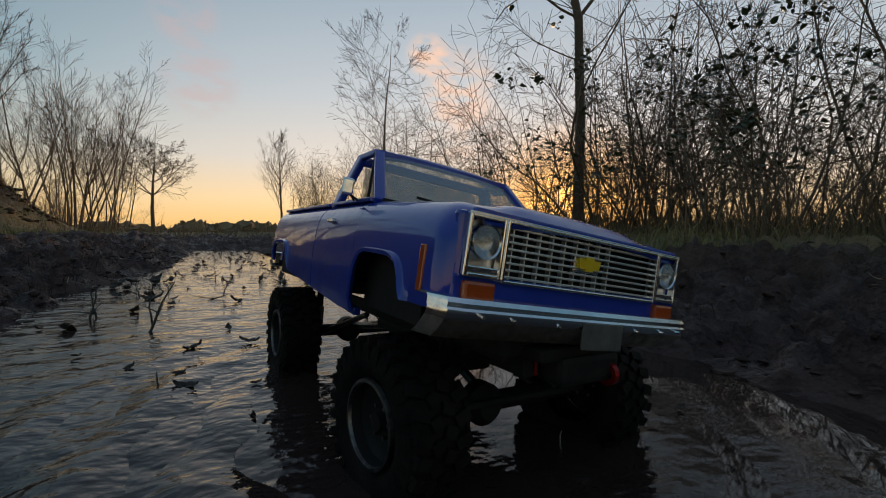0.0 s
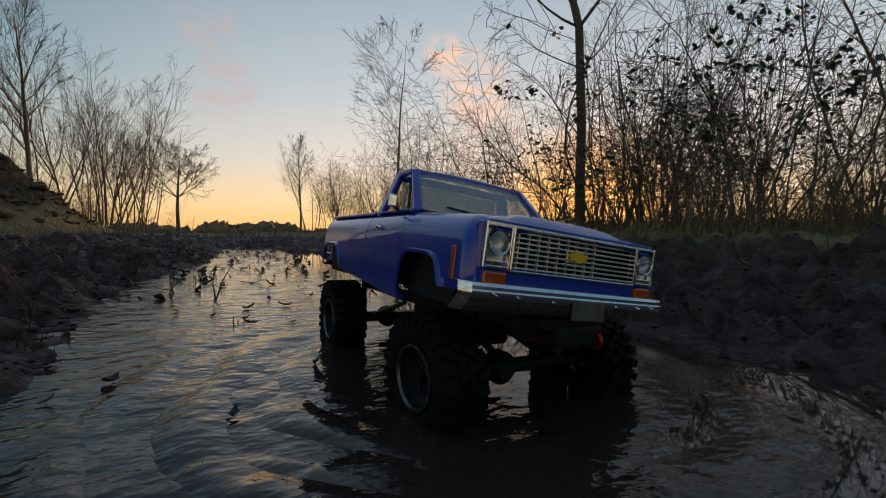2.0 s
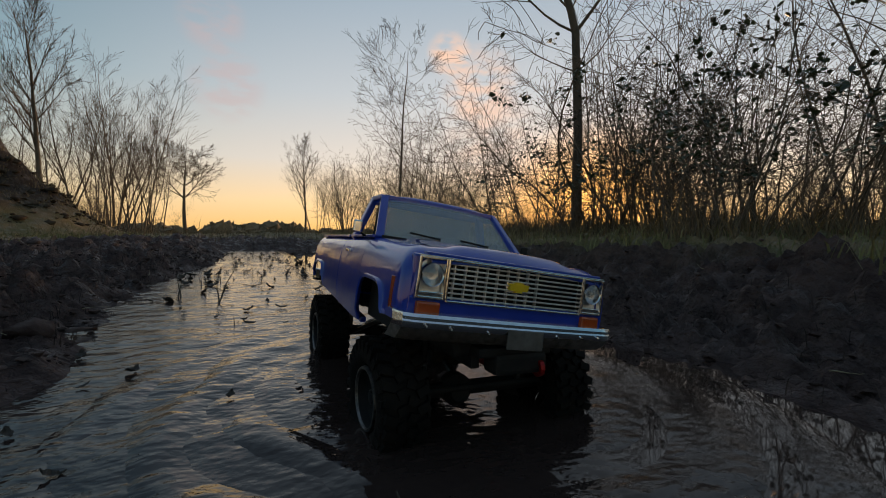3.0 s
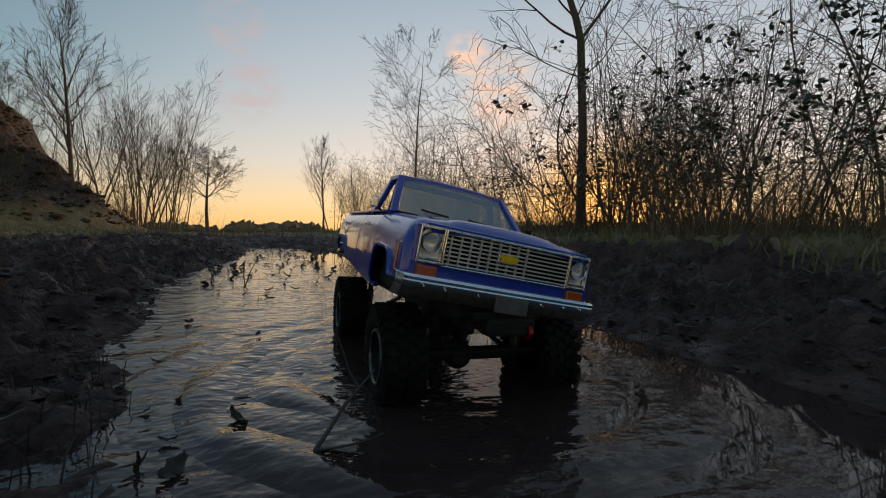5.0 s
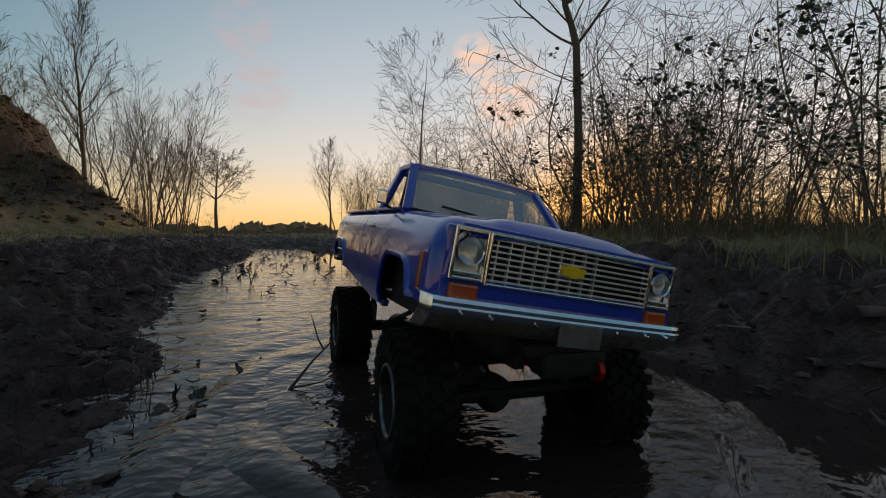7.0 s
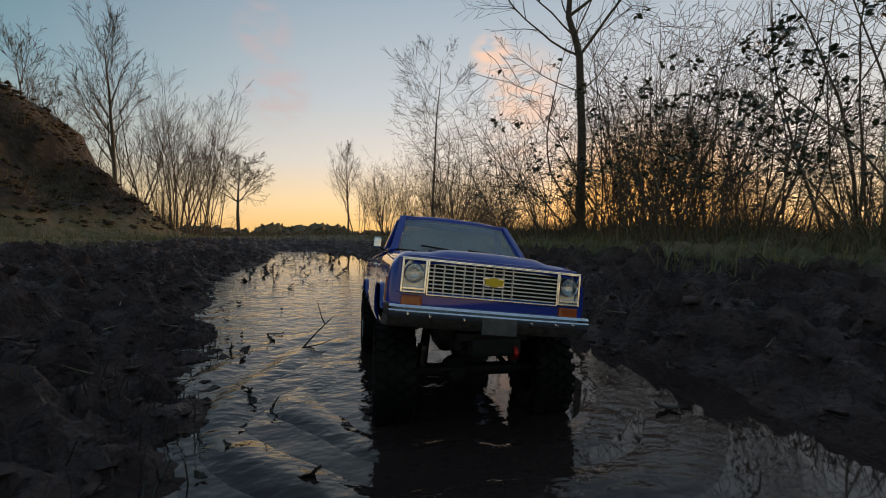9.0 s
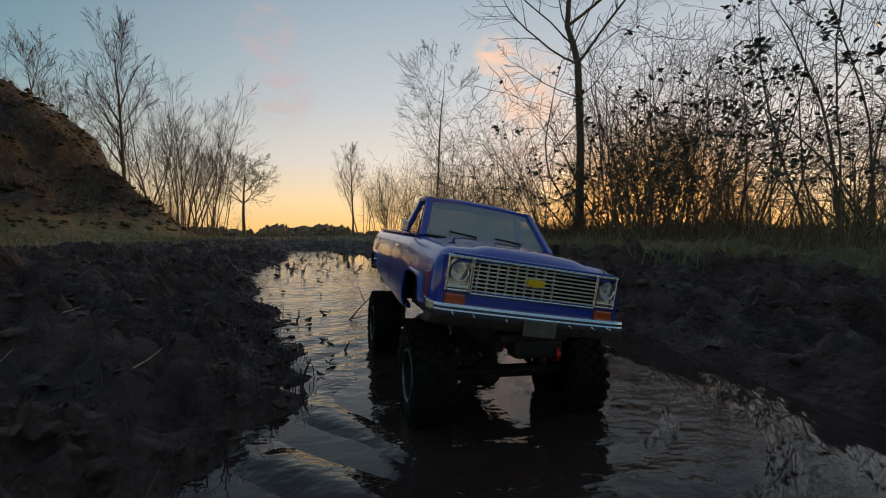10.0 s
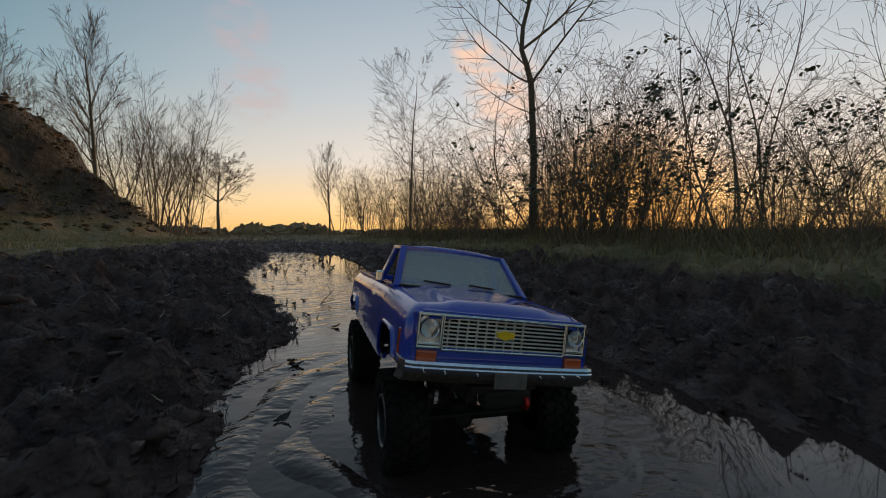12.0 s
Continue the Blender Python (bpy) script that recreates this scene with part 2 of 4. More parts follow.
# ---- mesh helpers ----
def smooth_noise(x, y, seed=0):
    """Value noise, -1 to 1, of arrays."""
    x, y = np.asarray(x, float), np.asarray(y, float)
    xi, yi = np.floor(x).astype(np.int64), np.floor(y).astype(np.int64)
    fx, fy = x - xi, y - yi
    fx, fy = fx * fx * fx * (fx * (fx * 6 - 15) + 10), fy * fy * fy * (fy * (fy * 6 - 15) + 10)

    def h(a, b):
        n = (a * 374761393 + b * 668265263 + seed * 1274126177) & 0x7FFFFFFF
        n = ((n ^ (n >> 13)) * 1103515245) & 0x7FFFFFFF
        return ((n ^ (n >> 16)) & 0xFFFF) / 32767.5 - 1
    a = h(xi, yi) * (1 - fx) + h(xi + 1, yi) * fx
    b = h(xi, yi + 1) * (1 - fx) + h(xi + 1, yi + 1) * fx
    return a * (1 - fy) + b * fy


def fbm(x, y, octaves=4, seed=0):
    total, amp = 0.0, 0.5
    for k in range(octaves):
        total = total + amp * smooth_noise(x * 2 ** k + 17.3 * k, y * 2 ** k - 9.1 * k, seed + k)
        amp *= 0.5
    return total


def step(v, lo, hi):
    t = np.clip((v - lo) / (hi - lo), 0, 1)
    return t * t * (3 - 2 * t)


def mesh_object(name, verts, faces, mat, parent=None, label="", smooth=False):
    me = bpy.data.meshes.new(name)
    me.from_pydata([tuple(v) for v in verts], [], [tuple(f) for f in faces])
    me.materials.append(mat)
    if smooth:
        me.polygons.foreach_set("use_smooth", [True] * len(me.polygons))
    me.update()
    ob = new(name, me)
    ob.parent = parent
    return tagged(ob, label)


def part(name, bm, mat, parent=None, label="", smooth=False):
    bmesh.ops.recalc_face_normals(bm, faces=bm.faces[:])
    me = bpy.data.meshes.new(name)
    bm.to_mesh(me)
    bm.free()
    me.materials.append(mat)
    if smooth:
        me.polygons.foreach_set("use_smooth", [True] * len(me.polygons))
        me.set_sharp_from_angle(angle=radians(38))
    ob = new(name, me)
    ob.parent = parent
    return tagged(ob, label)


def thing(name, label, category, group="", kind=""):
    return tagged(new(name), label, category, group, kind)


def add_box(bm, c, s, bevel=0.0, m=None):
    r = bmesh.ops.create_cube(bm, size=1.0, matrix=(m or Matrix()) @ Matrix.Translation(c) @ Matrix.Diagonal((*s, 1)))
    if bevel:
        edges = list({e for v in r["verts"] for e in v.link_edges})
        bmesh.ops.bevel(bm, geom=edges, offset=bevel, segments=2, affect="EDGES", profile=0.6)
    return bm


def box(c, s, bevel=0.0, m=None):
    return add_box(bmesh.new(), c, s, bevel, m)


def add_rod(bm, a, b, r, r2=None, sides=10):
    a, b = Vector(a), Vector(b)
    d = b - a
    m = Matrix.Translation((a + b) / 2) @ d.to_track_quat("Z", "Y").to_matrix().to_4x4()
    bmesh.ops.create_cone(bm, cap_ends=True, segments=sides, radius1=r, radius2=r if r2 is None else r2, depth=d.length, matrix=m)
    return bm


def rod(a, b, r, r2=None, sides=10):
    return add_rod(bmesh.new(), a, b, r, r2, sides)


def lathe(profile, axis="X", steps=28):
    """A turned solid: profile of (along, radius)."""
    bm = bmesh.new()
    rings = []
    for k in range(steps):
        a = 2 * math.pi * k / steps
        rings.append([bm.verts.new((u, r * math.cos(a), r * math.sin(a))) for u, r in profile])
    for k in range(steps):
        p, q = rings[k], rings[(k + 1) % steps]
        for i in range(len(profile) - 1):
            bm.faces.new((p[i], p[i + 1], q[i + 1], q[i]))
    return bm


def grid_mesh(rows, thick=0.0):
    """A sheet from rows of points, given a thickness."""
    bm = bmesh.new()
    vs = [[bm.verts.new(p) for p in row] for row in rows]
    for a, b in zip(vs, vs[1:]):
        for i in range(len(a) - 1):
            bm.faces.new((a[i], a[i + 1], b[i + 1], b[i]))
    if thick:
        bmesh.ops.recalc_face_normals(bm, faces=bm.faces[:])
        bmesh.ops.solidify(bm, geom=bm.faces[:], thickness=thick)
    return bm


# ---- ground, rut and water ----
def left_edge(y):
    return -0.205 + 0.075 * step(y, -1.05, -0.8) - 0.125 * step(y, -0.25, 0.25) - 0.09 * np.exp(-((y - 1.3) / 0.8) ** 2) + 0.035 * np.exp(-((y + 0.65) / 0.18) ** 2) + 0.06 * fbm(y * 2.6, y * 0 + 3.3, 4, 5)


def right_edge(y):
    return 0.50 - 0.05 * step(-y, 0.4, 1.0) + 0.07 * fbm(y * 1.7, y * 0 + 8.1, 3, 9) + 0.05 * np.exp(-((y - 0.2) / 0.6) ** 2)


def ground_height(x, y):
    x, y = np.asarray(x, float), np.asarray(y, float)
    dl, dr = left_edge(y) - x, x - right_edge(y)
    d = np.maximum(np.maximum(dl, dr), (y - 4.4) * 0.4)
    left = dl > dr
    near = 1 - step(np.hypot(x, y), 12, 40)
    lump = 0.055 * fbm(x * 4.5, y * 4.5, 5, 21) + 0.085 * np.abs(fbm(x * 10, y * 10, 5, 33)) + 0.04 * fbm(x * 22, y * 22, 4, 40) + 0.026 * np.abs(fbm(x * 40, y * 40, 3, 45)) + 0.010 * fbm(x * 80, y * 80, 2, 47) - 0.024
    bank = np.where(left, 0.055 * step(d, -0.02, 0.16) + 0.05 * step(d, 0.15, 0.7) + 0.02 * step(d, 0.8, 2.5),
                    0.045 * step(d, -0.02, 0.12) + 0.05 * step(d, 0.15, 0.6) + 0.07 * step(d, 0.7, 2.0))
    h = bank + lump * step(d, -0.05, 0.12) * (0.35 + 0.65 * near) * (1 - 0.55 * step(d, 0.9, 2.2))
    h = np.where(d < 0, -0.036 * step(-d, -0.02, 0.16) + h, h)
    # the earth heap
    u, v = (x + 7.0) / 4.3, (y - 9.6) / 4.6
    r = np.hypot(u, v) + 0.12 * fbm(x * 0.7, y * 0.7, 3, 51)
    heap = 2.42 * step(1.12 - r, 0.0, 0.85) ** 0.8
    heap = heap + 0.32 * step(heap, 1.30, 1.42)
    h = h + heap * (1 + 0.24 * fbm(x * 1.3, y * 1.3, 5, 60)) + 0.24 * fbm(x * 2.5, y * 2.5, 5, 61) * step(heap, 0.05, 0.6)
    return h + 0.05 * step(np.hypot(x, y), 5, 20) * fbm(x * 0.3, y * 0.3, 3, 70) + 0.03 * step(d, 1, 4)


def spaced(lo, hi, fine, far_lo, far_hi, grow):
    mid = list(np.arange(lo, hi, fine))
    up, s = [hi], fine
    while up[-1] < far_hi:
        s *= grow
        up.append(up[-1] + s)
    dn, s = [], fine
    x = lo
    while x > far_lo:
        s *= grow
        x -= s
        dn.append(x)
    return np.array(dn[::-1] + mid + up)


def build_ground():
    xs, ys = spaced(-1.0, 1.2, 0.0095, -400, 400, 1.06), spaced(-1.95, 1.2, 0.0105, -300, 700, 1.05)
    X, Y = np.meshgrid(xs, ys)
    Z = ground_height(X, Y)
    n, m = len(xs), len(ys)
    verts = np.stack([X.ravel(), Y.ravel(), Z.ravel()], 1)
    i = np.arange(n * (m - 1)).reshape(m - 1, n)[:, :-1].ravel()
    faces = np.stack([i, i + 1, i + 1 + n, i + n], 1)
    ob = mesh_object("ground", verts.tolist(), faces.tolist(), GROUND, smooth=True)
    tagged(ob, "churned dark wet mud turning to rough grass", "ground", kind="structure")
    dl, dr = left_edge(Y) - X, X - right_edge(Y)
    d = np.maximum(np.maximum(dl, dr), (Y - 4.4) * 0.4) + 0.5 * fbm(X * 1.4, Y * 1.4, 4, 80)
    turf = np.where(dl > dr, step(d, 1.0, 1.6), step(d, 0.5, 1.05))
    heap = step(ground_height(X, Y), 0.35, 0.7) * step(-X, 1.5, 2.5)
    col = ob.data.color_attributes.new("cover", "FLOAT_COLOR", "POINT")
    rgba = np.stack([turf, heap, turf * 0, turf * 0 + 1], -1).reshape(-1)
    col.data.foreach_set("color", rgba.astype(np.float32))


def ripple(x, y):
    """Standing height of the disturbed water."""
    r = 0.0005 * np.sin(70 * (x * 0.35 + y) + 5 * fbm(x * 5, y * 5, 2, 90)) * (0.4 + fbm(x * 2, y * 2, 2, 91))
    calm = (1 - 0.94 * step(x, 0.10, 0.28)) * (0.3 + 0.7 * step(y, -0.85, -0.45))
    return calm * (r + 0.0019 * fbm(x * 10, y * 17, 3, 92) + 0.0008 * fbm(x * 22, y * 40, 2, 93))


def build_water():
    xs, ys = np.arange(-0.75, 1.05, 0.011), spaced(-2.3, 1.4, 0.011, -4.5, 5.2, 1.03)
    X, Y = np.meshgrid(xs, ys)
    n, m = len(xs), len(ys)
    verts = np.stack([X.ravel(), Y.ravel(), ripple(X, Y).ravel()], 1)
    i = np.arange(n * (m - 1)).reshape(m - 1, n)[:, :-1].ravel()
    faces = np.stack([i, i + 1, i + 1 + n, i + n], 1)
    ob = mesh_object("water", verts.tolist(), faces.tolist(), WATER, smooth=True)
    tagged(ob, "rippled brown water standing in the muddy rut", "water", kind="structure")


build_ground()
build_water()


# ---- trees and thicket ----
def tubes(segments, sides):
    """Verts and faces of tapered tubes: segments of (a, b, ra, rb)."""
    A = np.array([s[0] for s in segments], float)
    B = np.array([s[1] for s in segments], float)
    ra = np.array([s[2] for s in segments])[:, None]
    rb = np.array([s[3] for s in segments])[:, None]
    d = B - A
    d /= np.linalg.norm(d, axis=1)[:, None] + 1e-9
    ref = np.where(np.abs(d[:, 2:3]) > 0.9, [[1.0, 0, 0]], [[0, 0, 1.0]])
    u = np.cross(d, ref)
    u /= np.linalg.norm(u, axis=1)[:, None]
    v = np.cross(d, u)
    rings = []
    for k in range(sides):
        a = 2 * math.pi * k / sides
        w = u * math.cos(a) + v * math.sin(a)
        rings.append((A + w * ra, B + w * rb))
    verts = np.stack([p for pair in rings for p in pair], 1).reshape(-1, 3)
    base = np.arange(len(A))[:, None] * 2 * sides
    faces = []
    for k in range(sides):
        j = (k + 1) % sides
        faces.append(np.concatenate([base + 2 * k, base + 2 * j, base + 2 * j + 1, base + 2 * k + 1], 1))
    return verts, np.concatenate(faces, 0)


def pipe(points, radii, sides):
    """Verts and faces of one bent tapered tube."""
    verts, faces = [], []
    for i, (p, r) in enumerate(zip(points, radii)):
        d = (Vector(points[min(i + 1, len(points) - 1)]) - Vector(points[max(i - 1, 0)])).normalized()
        u = d.cross(Vector((0.3, 1, 0.1))).normalized()
        v = d.cross(u)
        for k in range(sides):
            a = 2 * math.pi * k / sides
            verts.append(tuple(Vector(p) + (u * math.cos(a) + v * math.sin(a)) * r))
    for i in range(len(points) - 1):
        for k in range(sides):
            j = (k + 1) % sides
            faces.append((i * sides + k, i * sides + j, (i + 1) * sides + j, (i + 1) * sides + k))
    return verts, faces


def grow(rng, out, p, d, length, r, level, plan, thin):
    """One limb in bent pieces, with its side limbs."""
    pieces, spread, kids, shrink, rise, wobble = plan[level][:6]
    seg = length / pieces
    last = level == len(plan) - 1
    for i in range(pieces):
        f = i / pieces
        d = (d + Vector((rng.gauss(0, wobble), rng.gauss(0, wobble), rng.gauss(0, wobble) + rise))).normalized()
        q = p + d * seg
        r2 = max(r * (1 - (0.75 if last else 0.8) / (pieces - i + 0.6)), thin)
        out.append((tuple(p), tuple(q), r, r2, level))
        if not last and f >= plan[level][6] - 1e-6:
            n = kids if isinstance(kids, int) else (int(kids) + (rng.random() < kids % 1))
            for _ in range(n):
                side = d.orthogonal()
                side.rotate(Matrix.Rotation(rng.uniform(0, 2 * math.pi), 3, d))
                a = radians(spread * rng.uniform(0.7, 1.25))
                kd = (d * math.cos(a) + side * math.sin(a)).normalized()
                grow(rng, out, q, kd, length * shrink * (1 - 0.55 * f) * rng.uniform(0.7, 1.15), r2 * plan[level][7], level + 1, plan, thin)
        p, r = q, r2


def tree(name, label, plan, height, radius, seed, lean=(0, 0, 1), stems=1, base=0.1, category="tree", mat=None, leaves=0, leaf_size=0.03, thin=0.0016, sway=0.25):
    rng = random.Random(seed)
    out = []
    top = thing(name, label, category)
    for k in range(stems):
        a = rng.uniform(0, 2 * math.pi)
        r = base * math.sqrt(rng.random()) if stems > 1 else 0
        tilt = Vector(lean) + Vector((math.cos(a), math.sin(a), 0)) * (sway if stems > 1 else 0) * rng.uniform(0.2, 1.5)
        limb = []
        grow(rng, limb, Vector((math.cos(a) * r, math.sin(a) * r, -0.06)), tilt.normalized(), height * (rng.uniform(0.6, 1.0) if stems > 1 else 1),
             radius * (rng.uniform(0.5, 1.0) if stems > 1 else 1), 0, plan, thin)
        main = [q for q in limb if q[4] == 0]
        v, f = pipe([main[0][0]] + [q[1] for q in main], [main[0][2]] + [q[3] for q in main], 6 if stems > 1 else 9)
        mesh_object("trunk" if stems == 1 else "stem", v, f, BARK, top, smooth=True)
        out += limb
    v, f = tubes([q for q in out if q[4] > 0], 3)
    tagged(mesh_object("crown", v.tolist(), f.tolist(), BARK, top), kind="stuff")
    if leaves:
        tips = [s for s in out if s[4] >= 1 and s[1][2] > height * 0.22]
        verts, faces = [], []
        clumps = [rng.choice(tips) for _ in range(max(1, leaves // 9))]
        for _ in range(leaves):
            c = Vector(rng.choice(clumps)[1]) + Vector((rng.gauss(0, 0.045), rng.gauss(0, 0.045), rng.gauss(0, 0.04)))
            e = Euler((rng.uniform(-1, 1), rng.uniform(-1, 1), rng.uniform(0, 6.28))).to_matrix()
            L = leaf_size * rng.uniform(0.6, 1.4)
            i = len(verts)
            for q in ((0, 0, 0), (L * 0.45, L * 0.35, L * 0.1), (L * 0.38, L * 0.85, L * 0.05), (0, L * 1.35, -L * 0.15), (-L * 0.38, L * 0.85, L * 0.05), (-L * 0.45, L * 0.35, L * 0.1)):
                verts.append(tuple(c + e @ Vector(q)))
            faces += [(i, i + 1, i + 2, i + 3), (i, i + 3, i + 4, i + 5)]
        tagged(mesh_object("foliage", verts, faces, LEAF, top, "dark green leaves"), kind="stuff")
    return top


def stand(ob, x, y, turn=0.0, size=1.0):
    """Put a thing on the ground there."""
    ob.matrix_basis = pose(x, y, float(ground_height(x, y)), 0, 0, turn) @ Matrix.Diagonal((size, size, size, 1))
    return ob


def again(ob, x, y, turn, size):
    c = copy_thing(ob, pose(x, y, float(ground_height(x, y)), 0, 0, turn))
    c.scale = (size, size, size)
    return c


# plan rows: pieces, spread, side limbs at each joint, length ratio, rise, wobble, first joint
TALL = [(14, 50, 1.9, 0.52, 0.02, 0.11, 0.40, 0.60), (8, 42, 1.7, 0.48, 0.05, 0.10, 0.15, 0.6), (5, 36, 1.5, 0.55, 0.03, 0.1, 0.2, 0.65), (3, 30, 1, 0.5, 0.02, 0.12, 0, 0.7)]
OPEN = [(14, 46, 2.0, 0.50, 0.012, 0.05, 0.26, 0.42), (7, 38, 1.7, 0.5, 0.06, 0.10, 0.15, 0.6), (5, 34, 1.4, 0.55, 0.04, 0.1, 0.2, 0.65), (3, 30, 1, 0.5, 0.02, 0.12, 0, 0.7)]
POPLAR = [(13, 32, 2.4, 0.42, 0.01, 0.05, 0.28, 0.45), (6, 28, 1.9, 0.52, 0.09, 0.08, 0.15, 0.6), (4, 28, 1.5, 0.55, 0.06, 0.1, 0.2, 0.7), (2, 26, 0, 0.5, 0.03, 0.1, 0, 0.7)]
CLUMP = [(10, 28, 2.2, 0.36, 0.015, 0.06, 0.15, 0.42), (5, 24, 1.7, 0.5, 0.07, 0.08, 0.15, 0.6), (3, 24, 0, 0.5, 0.04, 0.1, 0, 0.7)]
ROUND = [(6, 44, 5.0, 0.74, 0.02, 0.05, 0.22, 0.5), (6, 40, 2.7, 0.5, 0.05, 0.08, 0.05, 0.5), (4, 36, 2.2, 0.55, 0.03, 0.1, 0.2, 0.6), (3, 30, 0, 0.5, 0.02, 0.1, 0, 0.7)]
SAPLING = [(11, 30, 1.6, 0.30, 0.015, 0.07, 0.30, 0.5), (4, 30, 1.2, 0.5, 0.05, 0.1, 0.2, 0.6), (3, 30, 0, 0.5, 0.02, 0.1, 0, 0.7)]
SCRUB = [(7, 45, 1.6, 0.42, 0.0, 0.14, 0.1, 0.6), (4, 42, 0, 0.5, 0.0, 0.16, 0, 0.7)]
SHRUB = [(10, 46, 1.25, 0.40, 0.010, 0.12, 0.10, 0.6), (5, 44, 1.15, 0.5, 0.01, 0.17, 0.2, 0.65), (3, 40, 0, 0.5, 0.01, 0.18, 0, 0.7)]
ARCH = [(12, 60, 1.3, 0.38, -0.055, 0.11, 0.12, 0.6), (5, 48, 1.0, 0.5, -0.02, 0.14, 0.2, 0.65), (3, 40, 0, 0.5, 0, 0.14, 0, 0.7)]


def alder(name, label):
    """A trunk that forks at head height, its leader bent, its limbs swept up and out."""
    rng = random.Random(11)
    top = thing(name, label, "tree")
    trunk = [(0.05, 0, -0.06), (0.04, 0, 0.5), (0.05, 0, 1.1), (0.02, 0, 1.7), (0.0, 0, 2.1), (-0.05, 0.02, 2.32), (-0.12, 0.05, 2.55), (-0.10, 0.05, 2.85),
             (-0.03, 0.02, 3.15), (0.0, 0.0, 3.6), (-0.04, 0.0, 4.1), (0.0, 0.0, 4.7), (0.02, 0.0, 5.2)]
    radii = [0.060, 0.052, 0.047, 0.043, 0.041, 0.037, 0.033, 0.029, 0.025, 0.022, 0.016, 0.009, 0.003]
    v, f = pipe(trunk, radii, 9)
    mesh_object("trunk", v, f, BARK, top, smooth=True)
    out = []
    # limbs: joint on the trunk, heading, rise, length, radius
    for j, turn, rise, length, r in ((4, -30, 42, 1.9, 0.024), (4, 155, 30, 1.5, 0.019), (6, -20, 38, 1.9, 0.026), (5, 170, 40, 1.5, 0.017), (7, 160, 45, 1.5, 0.017), (3, 140, 20, 1.0, 0.010),
                                     (3, -50, 35, 1.1, 0.011), (8, -40, 50, 1.5, 0.015), (8, 100, 45, 1.3, 0.013), (9, 165, 50, 1.3, 0.012), (9, -10, 50, 1.2, 0.012), (10, 60, 55, 0.9, 0.009),
                                     (10, 200, 50, 0.9, 0.009), (5, -100, 35, 1.3, 0.014), (6, 80, 40, 1.3, 0.014), (2, 165, 25, 0.7, 0.007), (11, 0, 60, 0.6, 0.006)):
        d = Vector((math.cos(radians(turn)) * math.cos(radians(rise)), math.sin(radians(turn)) * math.cos(radians(rise)), math.sin(radians(rise))))
        grow(rng, out, Vector(trunk[j]), d, length, r * 0.78, 1, TALL, 0.0018)
    v, f = tubes(out, 4)
    tagged(mesh_object("crown", v.tolist(), f.tolist(), BARK, top), kind="stuff")
    return top


